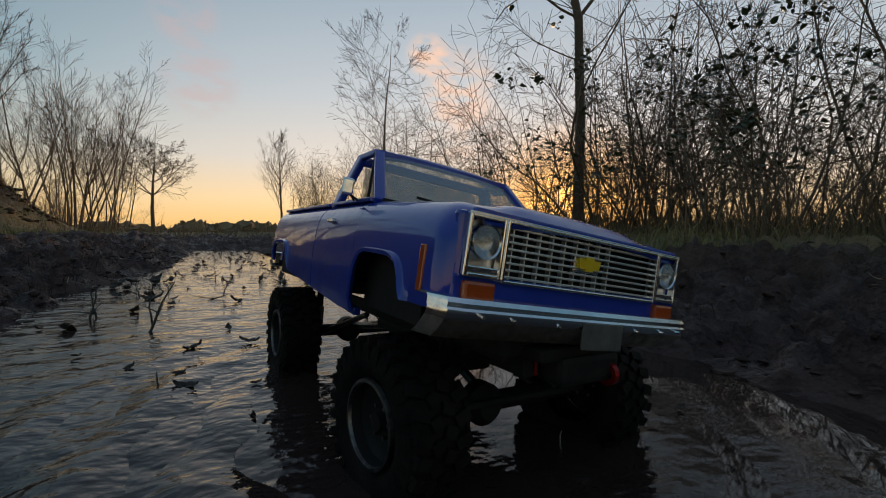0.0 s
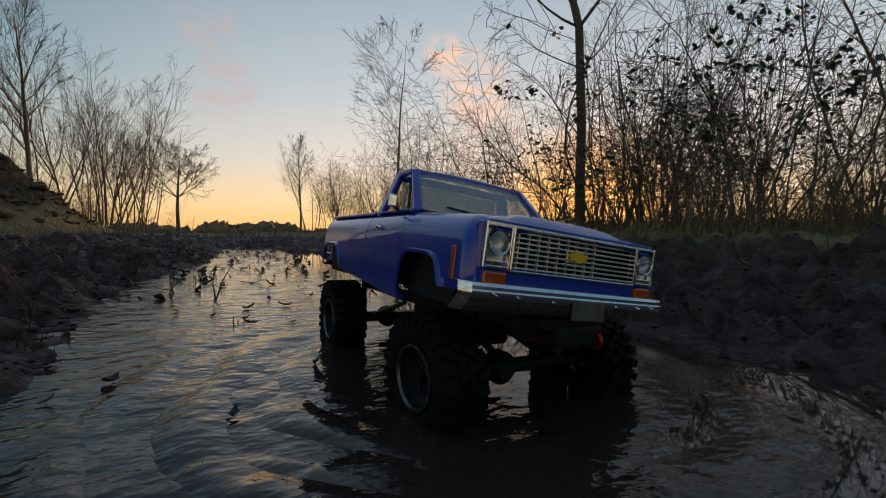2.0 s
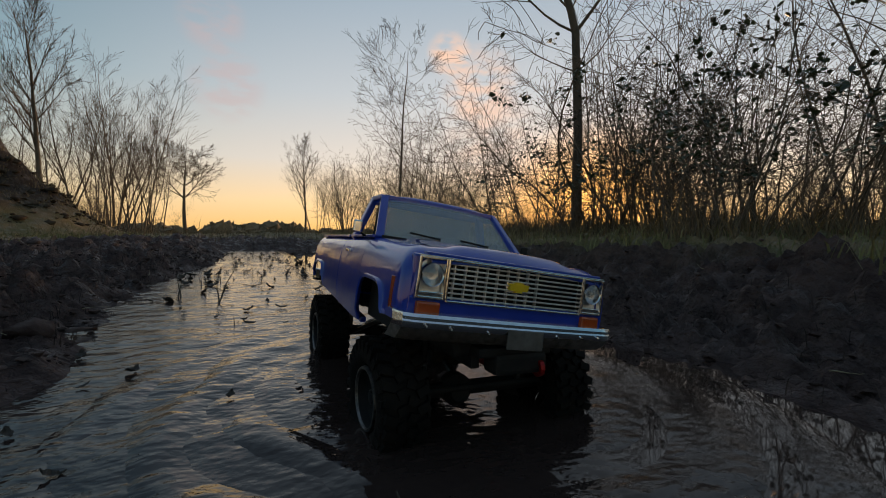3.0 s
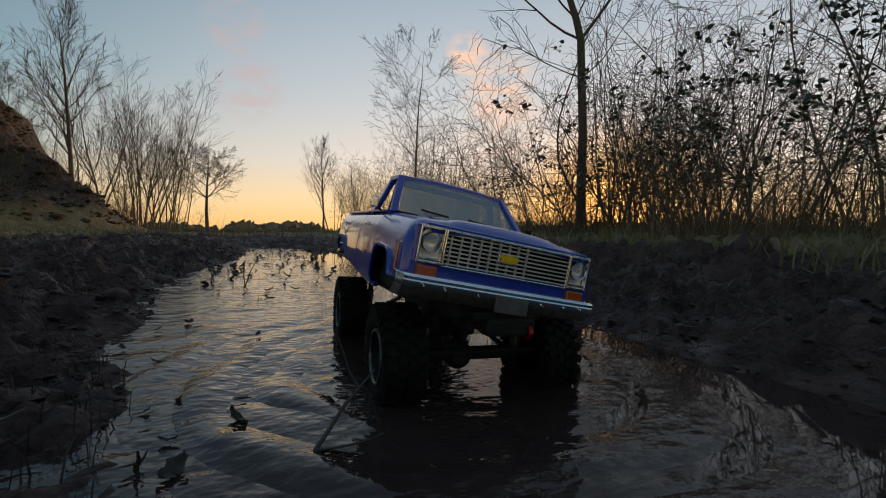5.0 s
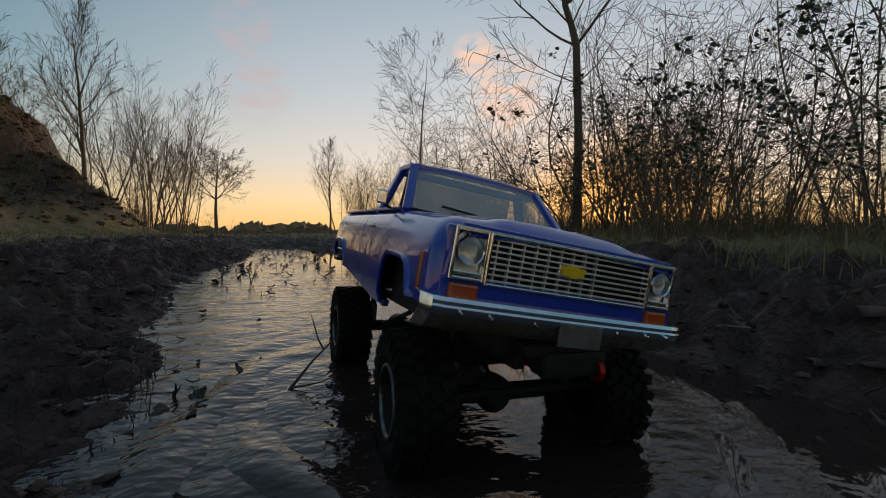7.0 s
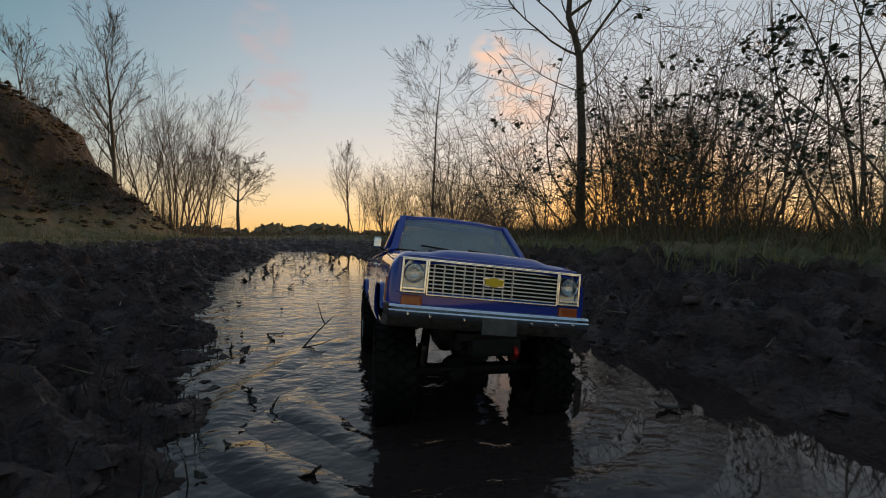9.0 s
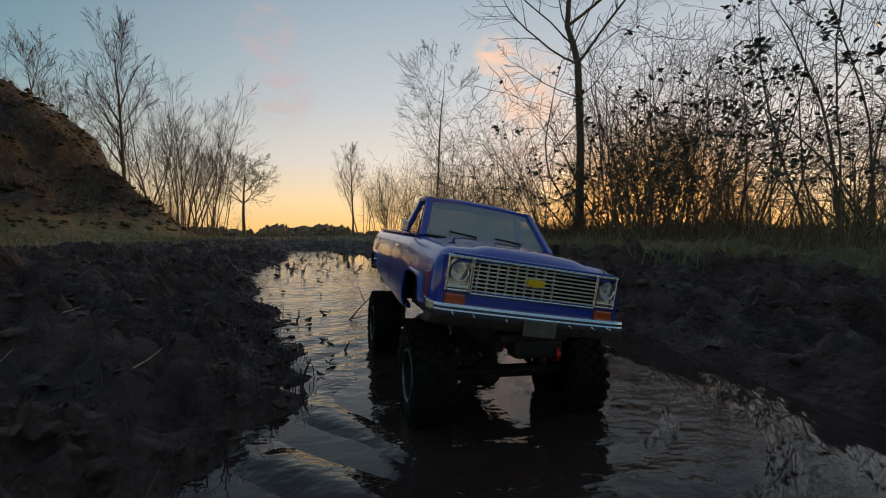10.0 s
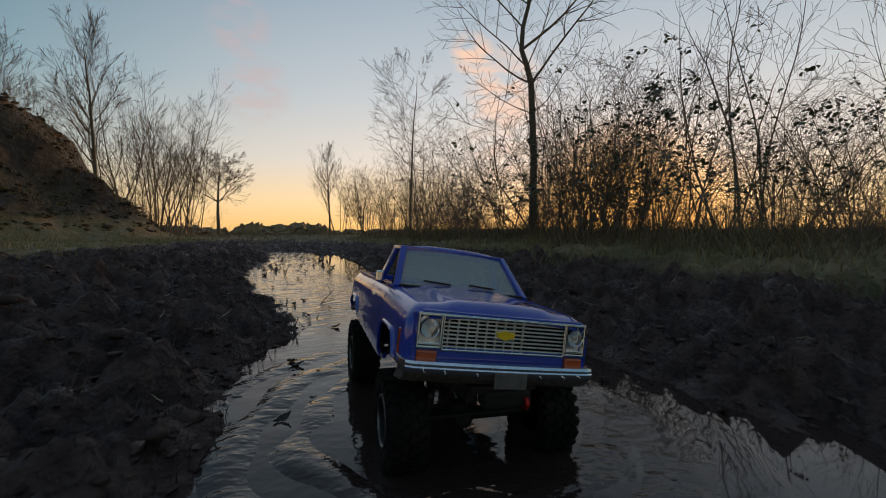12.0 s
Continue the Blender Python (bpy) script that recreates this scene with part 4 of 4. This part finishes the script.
def bumper_bm(profile, half=0.1020, wrap=0.016):
    """A pressed bumper: profile of (y, z) swept across and round the corners."""
    rows = []
    for k in range(37):
        u = -1 + k / 18
        s = abs(u)
        x = u * half
        back = 0.004 * s * s + (wrap * max(0, (s - 0.90) / 0.10) ** 2 if s > 0.90 else 0)
        if s > 0.90:
            x = math.copysign(half * (0.90 + 0.10 * math.sin((s - 0.90) / 0.10 * math.pi / 2)), u)
        rows.append([(x, y + back, z) for y, z in profile])
    return grid_mesh(rows, 0.0012)


def build_body(body):
    for s in (-1, 1):
        part("fender", side_strip(0.0, 0.1275, s), PAINT, body, smooth=True)
        part("door", side_strip(0.1279, 0.1968, s), PAINT, body, smooth=True)
        part("cab_corner", side_strip(0.1972, 0.2305, s), PAINT, body, smooth=True)
        part("bed_side", side_strip(0.2325, 0.425, s), PAINT, body, smooth=True)
        part("inner_arch", plank((s * 0.080, 0.03, -0.022), (s * 0.080, 0.414, -0.022), 0.026, 0.003), BLACK, body)
        # solid black blocks in the arches stand in for the shade inside them
        for y in (FRONT_AXLE, REAR_AXLE):
            part("arch_liner", box((s * 0.076, y, -0.0425), (0.022, 0.086 if y == FRONT_AXLE else 0.082, 0.043)), BLACK, body)
        part("rocker", plank((s * 0.089, 0.128, -0.0705), (s * 0.089, 0.330, -0.0575), 0.006, 0.006), PAINT, body)
        # lamp group
        x = s * 0.0775
        part("nose_panel", box((s * 0.0900, 0.0040, -0.0240), (0.0060, 0.007, 0.050), 0.0022), PAINT, body)
        part("lamp_surround", frame_bm(0.0240, 0.0320, 0.0023, 0.005, (x, -0.0008, -0.0158)), CHROME, body, "chrome lamp surround")
        part("lamp_back", box((x, 0.004, -0.0158), (0.0215, 0.002, 0.029)), GRILLE_METAL, body)
        bowl = lathe([(0.0005, 0.0), (0.0005, 0.0034), (-0.0020, 0.0064), (-0.0036, 0.0081), (-0.0042, 0.0088), (-0.0032, 0.0092), (0.003, 0.0092)])
        bmesh.ops.transform(bowl, matrix=pose(x, 0.0005, -0.0135, 0, 0, 90), verts=bowl.verts[:])
        part("headlight", bowl, BOWL, body, "round headlight with a silver bowl", smooth=True)
        lens = lathe([(-0.0066, 0.0), (-0.0063, 0.0034), (-0.0055, 0.0064), (-0.0040, 0.0084)])
        bmesh.ops.transform(lens, matrix=pose(x, 0.0012, -0.0135, 0, 0, 90), verts=lens.verts[:])
        part("lens", lens, LENS, body, "clear lens", smooth=True)
        part("lamp_sill", box((x, -0.0005, -0.0275), (0.020, 0.004, 0.0028), 0.0006), CHROME, body)
        part("turn_signal", box((s * 0.0780, -0.001, -0.0385), (0.0195, 0.005, 0.0098), 0.0018), AMBER, body, "amber turn signal")
        part("side_marker", box((s * 0.0995, 0.020, -0.031), (0.003, 0.0055, 0.024), 0.0008), AMBER, body, "amber side marker")
        # pillars and side glass frame
        part("windscreen_pillar", plank((s * 0.0845, 0.128, 0.005), (s * 0.070, 0.1795, 0.0515), 0.009, 0.007), PAINT, body)
        part("rear_pillar", plank((s * 0.088, 0.222, 0.003), (s * 0.071, 0.216, 0.053), 0.007, 0.013, up=(0, 1, 0)), PAINT, body)
        part("door_rail", plank((s * 0.0725, 0.178, 0.0515), (s * 0.0725, 0.222, 0.0515), 0.005, 0.005), PAINT, body)
        part("vent_pillar", plank((s * 0.0855, 0.150, 0.005), (s * 0.0745, 0.176, 0.050), 0.0025, 0.003), BLACK, body)
        part("door_sill", plank((s * 0.0885, 0.130, 0.0065), (s * 0.0885, 0.226, 0.0065), 0.006, 0.003), PAINT, body)
        part("door_handle", plank((s * 0.1005, 0.180, -0.010), (s * 0.1005, 0.193, -0.010), 0.004, 0.0028), CHROME, body, "chrome door handle")
        arm = rod((s * 0.093, 0.152, 0.006), (s * 0.1035, 0.149, 0.010), 0.0010)
        add_rod(arm, (s * 0.093, 0.160, 0.006), (s * 0.1035, 0.150, 0.013), 0.0008)
        part("mirror_arm", arm, BLACK, body)
        part("mirror", box((s * 0.1035, 0.148, 0.0145), (0.009, 0.004, 0.013), 0.0017), CHROME if s < 0 else BLACK, body, "door mirror")
        part("bed_rail", plank((s * 0.086, 0.2325, 0.0062), (s * 0.086, 0.420, 0.0062), 0.011, 0.003), PAINT, body)
        # wipers
        w = s * 0.03
        part("wiper", plank((w - 0.022, 0.1315, 0.0155), (w + 0.014, 0.1325, 0.0135), 0.0022, 0.002), BLACK, body, "black wiper")
    part("hood", hood_sheet(), PAINT, body, "glossy blue hood", smooth=True)
    part("cowl", box((0, 0.1275, 0.0075), (0.166, 0.006, 0.003), 0.0008), BLACK, body)
    part("roof", roof_sheet(), PAINT, body, smooth=True)
    part("windscreen_header", plank((-0.071, 0.178, 0.0515), (0.071, 0.178, 0.0515), 0.006, 0.005), PAINT, body)
    rows = [[(-0.081 + 0.162 * i / 12 + (0.0115 - 0.023 * i / 12) * k / 6, 0.1325 + 0.0445 * k / 6 + 0.004 * ((i - 6) / 6) ** 2 - 0.003, 0.0085 + 0.042 * k / 6) for i in range(13)] for k in range(7)]
    glass = part("windscreen", grid_mesh(rows, 0.0006), GLASS, body, "clear windscreen", smooth=True)
    glass.visible_shadow = False
    rear = part("rear_window", box((0, 0.222, 0.028), (0.13, 0.0012, 0.034)), GLASS, body)
    rear.visible_shadow = False
    part("rear_wall", box((0, 0.2285, -0.028), (0.178, 0.003, 0.070)), PAINT, body)
    part("rear_header", box((0, 0.220, 0.0495), (0.14, 0.006, 0.008), 0.001), PAINT, body)
    part("dashboard", box((0, 0.142, 0.000), (0.160, 0.018, 0.010), 0.003), BLACK, body)
    part("cab_floor", box((0, 0.180, -0.056), (0.182, 0.09, 0.004)), BLACK, body)
    part("bench_seat", box((0, 0.205, -0.022), (0.16, 0.018, 0.055), 0.006), BLACK, body)
    part("bed_floor", box((0, 0.326, -0.024), (0.168, 0.188, 0.004)), PAINT, body)
    part("tailgate", box((0, 0.4235, -0.023), (0.176, 0.005, 0.056), 0.001), PAINT, body)
    part("rear_bumper", box((0, 0.433, -0.050), (0.196, 0.012, 0.018), 0.004), CHROME, body, "chrome rear bumper")
    # nose
    part("hood_lip", plank((-0.085, 0.0005, 0.0008), (0.085, 0.0005, 0.0008), 0.006, 0.005), PAINT, body)
    part("front_valance", box((0, 0.003, -0.039), (0.186, 0.006, 0.017), 0.0015), PAINT, body)
    part("radiator", box((0, 0.0075, -0.0165), (0.176, 0.002, 0.032)), BLACK, body)
    part("grille_frame", frame_bm(0.1310, 0.0330, 0.0016, 0.005, (0, -0.0012, -0.0165)), CHROME, body, "chrome grille frame")
    part("grille_trim", plank((-0.0895, -0.0022, 0.0002), (0.0895, -0.0022, 0.0002), 0.0018, 0.0016), CHROME, body)
    for k in range(8):
        z = -0.0036 - 0.0037 * k
        part("grille_bar", box((0, 0.0006, z), (0.1275, 0.0032, 0.0013), 0.0003), GRILLE_METAL, body)
    for k in range(9):
        x = -0.0585 + 0.00975 * k
        part("grille_post", box((x, 0.0014, -0.0165), (0.0010, 0.0030, 0.029)), GRILLE_METAL, body)
    badge = bmesh.new()
    pts = [(-0.0095, 0.0028), (-0.004, 0.0028), (-0.0035, 0.0042), (0.0035, 0.0042), (0.004, 0.0028), (0.0095, 0.0028),
           (0.0082, -0.0028), (0.0035, -0.0028), (0.003, -0.0042), (-0.003, -0.0042), (-0.0035, -0.0028), (-0.0082, -0.0028)]
    f = badge.faces.new([badge.verts.new((x, -0.0028, z - 0.0155)) for x, z in pts])
    ext = bmesh.ops.extrude_face_region(badge, geom=[f])
    bmesh.ops.translate(badge, vec=(0, 0.003, 0), verts=[v for v in ext["geom"] if isinstance(v, bmesh.types.BMVert)])
    part("badge", badge, GOLD, body, "plain gold badge")
    part("badge_frame", box((0, 0.0006, -0.0155), (0.022, 0.002, 0.0105), 0.0009), CHROME, body)
    part("bumper", bumper_bm([(-0.004, -0.0415), (-0.0125, -0.0422), (-0.0140, -0.0445), (-0.0136, -0.0468), (-0.0146, -0.0480), (-0.0143, -0.0500), (-0.0128, -0.0525)]), CHROME, body, "wet chrome front bumper", smooth=True)
    # the lower face of the bumper in a darker, rougher metal
    part("bumper_apron", bumper_bm([(-0.0127, -0.0527), (-0.0104, -0.0555), (-0.0062, -0.0600), (-0.0015, -0.0630)]), DULL_CHROME, body, "darker, duller lower bumper", smooth=True)
    part("number_plate", box((0.004, -0.0145, -0.0560), (0.034, 0.0012, 0.0150), 0.0004), PLATE, body, "blank grey plate")
    for x, z in ((-0.062, -0.0510), (-0.030, -0.0520), (0.036, -0.0515), (0.062, -0.0510), (0.080, -0.0500), (-0.082, -0.0500)):
        part("bolt", rod((x, -0.0118, z), (x, -0.0149, z), 0.0009, sides=8), CHROME, body)


def lift_cab(body):
    """The hood rises a little towards the cab; the sills stay level."""
    for ob in body.children:
        for v in ob.data.vertices:
            k = min(1.0, max(0.0, (v.co.z + 0.045) / 0.04))
            v.co.z += (0.055 * min(max(v.co.y, 0), 0.135) + 0.002 * max(0, v.co.z - 0.02) / 0.03) * k


def wheel_template():
    hub = thing("wheel_template", "", "")
    tyre = lathe([(-0.016, 0.030), (-0.0215, 0.036), (-0.0235, 0.045), (-0.0205, 0.0545), (-0.012, 0.0570), (0.012, 0.0570), (0.0205, 0.0545), (0.0235, 0.045), (0.0215, 0.036), (0.016, 0.030)], steps=40)
    part("tyre", tyre, RUBBER, hub, "muddy black off-road tyre", smooth=True)
    tread = bmesh.new()
    for k in range(26):
        a = 2 * math.pi * k / 26
        for row, (x, w) in enumerate(((-0.0155, 0.012), (-0.005, 0.0085), (0.005, 0.0085), (0.0155, 0.012))):
            m = Matrix.Rotation(a + (0.12 if row % 2 else 0), 4, "X") @ Matrix.Translation((x, 0, 0.0572)) @ Matrix.Rotation(0.35 if row in (1, 3) else -0.35, 4, "Z")
            add_box(tread, (0, 0, 0), (w, 0.0078, 0.0066), 0, m)
        for sx in (-1, 1):
            add_box(tread, (sx * 0.0222, 0, 0.0505), (0.0028, 0.0062, 0.011), 0, Matrix.Rotation(a, 4, "X"))
    tagged(part("tread", tread, RUBBER, hub, "chunky muddy tread blocks"), kind="stuff")
    rim = lathe([(-0.0185, 0.0302), (-0.0205, 0.0292), (-0.0195, 0.0275), (-0.012, 0.0262), (-0.008, 0.018), (-0.010, 0.007), (-0.0155, 0.0065), (-0.016, 0.0)], steps=32)
    part("rim", rim, BLACK, hub, "black wheel centre", smooth=True)
    ring = lathe([(-0.0188, 0.0314), (-0.0218, 0.0308), (-0.0221, 0.0286), (-0.0192, 0.0275)], steps=40)
    part("rim_ring", ring, STEEL, hub, "bare metal rim ring", smooth=True)
    for k in range(6):
        a = 2 * math.pi * k / 6
        y, z = 0.0115 * math.cos(a), 0.0115 * math.sin(a)
        part("wheel_nut", rod((-0.0085, y, z), (-0.0125, y, z), 0.0016, sides=6), STEEL, hub)
    for ob in hub.children:
        ob.data.transform(Matrix.Diagonal((0.92, TYRE_R / 0.0605, TYRE_R / 0.0605, 1)))
    return hub


def build_truck():
    truck = thing("model_truck", "blue model pickup truck with chrome bumper wading through muddy water", "model truck")
    body = part("body", box((0, 0.215, -0.060), (0.12, 0.39, 0.006), 0.001), BLACK, truck, "glossy blue pickup body with chrome nose")
    build_body(body)
    lift_cab(body)
    first = wheel_template()
    wheels = []
    for s in (-1, 1):
        for y in (FRONT_AXLE, REAR_AXLE):
            if not wheels:
                w = first
            else:
                w = copy_thing(first, Matrix())
            w.name = "wheel"
            w.parent = truck
            w.pop("category", None)
            w["label"] = "chunky black wheel with a metal ring"
            wheels.append((w, s, y))
    chassis = part("chassis", box((-0.030, 0.215, 0.108), (0.008, 0.40, 0.012), 0.001), BLACK, truck, "dark frame with links and shocks")
    part("frame_rail", box((0.030, 0.215, 0.108), (0.008, 0.40, 0.012), 0.001), BLACK, chassis)
    part("skid_plate", box((0, 0.20, 0.096), (0.062, 0.09, 0.010), 0.003), BLACK, chassis)
    # plain black box, added to close the gap and darken the underside
    part("gearbox", box((0, 0.150, 0.088), (0.05, 0.06, 0.030), 0.006), BLACK, chassis)
    part("battery_tray", box((0, 0.045, 0.122), (0.10, 0.06, 0.020), 0.004), BLACK, chassis)
    part("winch", box((0.004, 0.008, 0.108), (0.05, 0.022, 0.018), 0.004), BLACK, chassis)
    part("bumper_mount", box((0.0, 0.015, 0.118), (0.07, 0.03, 0.008), 0.002), BLACK, chassis)
    part("servo", box((0.012, 0.062, 0.100), (0.022, 0.038, 0.018), 0.002), RED, chassis, "red steering servo")
    part("tow_shackle", lathe([(-0.002, 0.0045), (0.002, 0.0045), (0.002, 0.0075), (-0.002, 0.0075), (-0.002, 0.0045)], steps=14), RED, chassis).matrix_basis = pose(0.022, 0.000, 0.103)
    for y in (FRONT_AXLE, REAR_AXLE):
        axle = part("axle", rod((-0.076, y, AXLE_Z), (0.076, y, AXLE_Z), 0.0075), BLACK, chassis)
        diff = lathe([(-0.014, 0.0), (-0.013, 0.009), (-0.006, 0.0155), (0.006, 0.0155), (0.013, 0.009), (0.014, 0.0)], steps=18)
        bmesh.ops.transform(diff, matrix=pose(-0.016, y, AXLE_Z, 0, 0, 90), verts=diff.verts[:])
        part("differential", diff, BLACK, chassis, smooth=True)
        inward = 1 if y == FRONT_AXLE else -1
        for s in (-1, 1):
            part("link", rod((s * 0.052, y, AXLE_Z - 0.004), (s * 0.028, y + inward * 0.095, 0.098), 0.0032), STEEL, chassis)
            shock = rod((s * 0.056, y, AXLE_Z + 0.004), (s * 0.047, y - inward * 0.012, 0.148), 0.0042, sides=12)
            part("shock", shock, BLACK, chassis)
            part("shock_shaft", rod((s * 0.056, y - 0.001, AXLE_Z), (s * 0.0535, y - inward * 0.004, 0.094), 0.0062, 0.0062, 12), STEEL, chassis)
            part("shock_tower", box((s * 0.042, y - inward * 0.010, 0.128), (0.012, 0.02, 0.045), 0.002), BLACK, chassis)
    part("drive_shaft", rod((-0.012, FRONT_AXLE, AXLE_Z + 0.004), (-0.004, 0.17, 0.092), 0.0036), STEEL, chassis)
    part("drive_shaft", rod((-0.012, REAR_AXLE, AXLE_Z + 0.004), (-0.004, 0.23, 0.092), 0.0036), STEEL, chassis)
    part("steering_rod", rod((-0.07, FRONT_AXLE - 0.018, AXLE_Z + 0.006), (0.07, FRONT_AXLE - 0.018, AXLE_Z + 0.006), 0.0028), BLACK, chassis)
    return truck, body, wheels


TRUCK, BODY, WHEELS = build_truck()

# seconds; place of the grille's top middle; pitch, roll and heading of the body
TRUCK_ROWS = [
    (0, 0.188, 0.200, 0.157, 3.7, 8.5, 5.3), (0.5, 0.187, 0.142, 0.155, 2.4, 8.4, 5.4), (1, 0.199, 0.092, 0.154, 0.3, 8.3, 5.8),
    (1.5, 0.186, 0.035, 0.155, 1.5, 6.9, 4.8), (2, 0.193, -0.016, 0.150, 3.5, 7.4, 4.3), (2.5, 0.171, -0.067, 0.150, 4.9, 5.4, 4.1),
    (3, 0.165, -0.102, 0.147, 3.0, 8.5, 1.3), (5, 0.168, -0.283, 0.155, 5.2, 10.4, -0.4), (5.5, 0.169, -0.338, 0.159, 2.0, 12.2, -0.4),
    (6, 0.180, -0.412, 0.164, 4.1, 9.7, -0.6), (6.5, 0.183, -0.500, 0.164, 1.1, 10.7, 0.4), (7, 0.169, -0.573, 0.163, 5.0, 9.6, 1.1),
    (9, 0.169, -0.711, 0.165, -1.5, 6.2, -5.0), (9.5, 0.134, -0.819, 0.164, 2.8, 8.5, -3.4), (10, 0.106, -0.957, 0.161, 5.3, 8.5, -1.0),
    (10.5, 0.103, -1.130, 0.160, 3.4, 8.2, -2.5), (11, 0.104, -1.292, 0.162, 4.5, 8.4, -3.4), (11.5, 0.087, -1.427, 0.163, 6.7, 7.2, -3.3),
    (12, 0.069, -1.535, 0.161, 1.9, 7.8, -2.2)]


STEERING = ((0, 7), (1.5, 7), (3, 3), (5, 0), (6, 0), (7, -3), (9, -3), (10.5, 0), (12, -1))     # seconds, degrees


def chassis_height(z):
    return z - 0.186


def motions():
    walk(TRUCK, [(t, pose(x, y, chassis_height(z), 0, 0.25 * r, w)) for t, x, y, z, p, r, w in TRUCK_ROWS])
    walk(BODY, [(t, pose(0, 0, z - chassis_height(z), p - 3.2, 0, 0) @ pose(0, 0, 0, 0, 0.75 * r, 0)) for t, x, y, z, p, r, w in TRUCK_ROWS])
    walk(WAKE, [(t, pose(x, y - 0.02, 0, 0, 0, w)) for t, x, y, z, p, r, w in TRUCK_ROWS])
    times = [r[0] for r in TRUCK_ROWS]
    way = [0.198 - r[2] for r in TRUCK_ROWS]
    for w, s, y in WHEELS:
        flip = 0 if s < 0 else 180
        rows = []
        for k in range(61):
            t = k * 0.2
            turn = math.degrees(np.interp(t, times, way) / TYRE_R)
            steer = float(np.interp(t, *zip(*STEERING))) if y == FRONT_AXLE else 0
            rows.append((t, pose(s * TRACK, y, AXLE_Z, 0, 0, steer) @ pose(0, 0, 0, turn, 0, 0) @ pose(0, 0, 0, 0, 0, flip)))
        walk(w, rows)


motions()
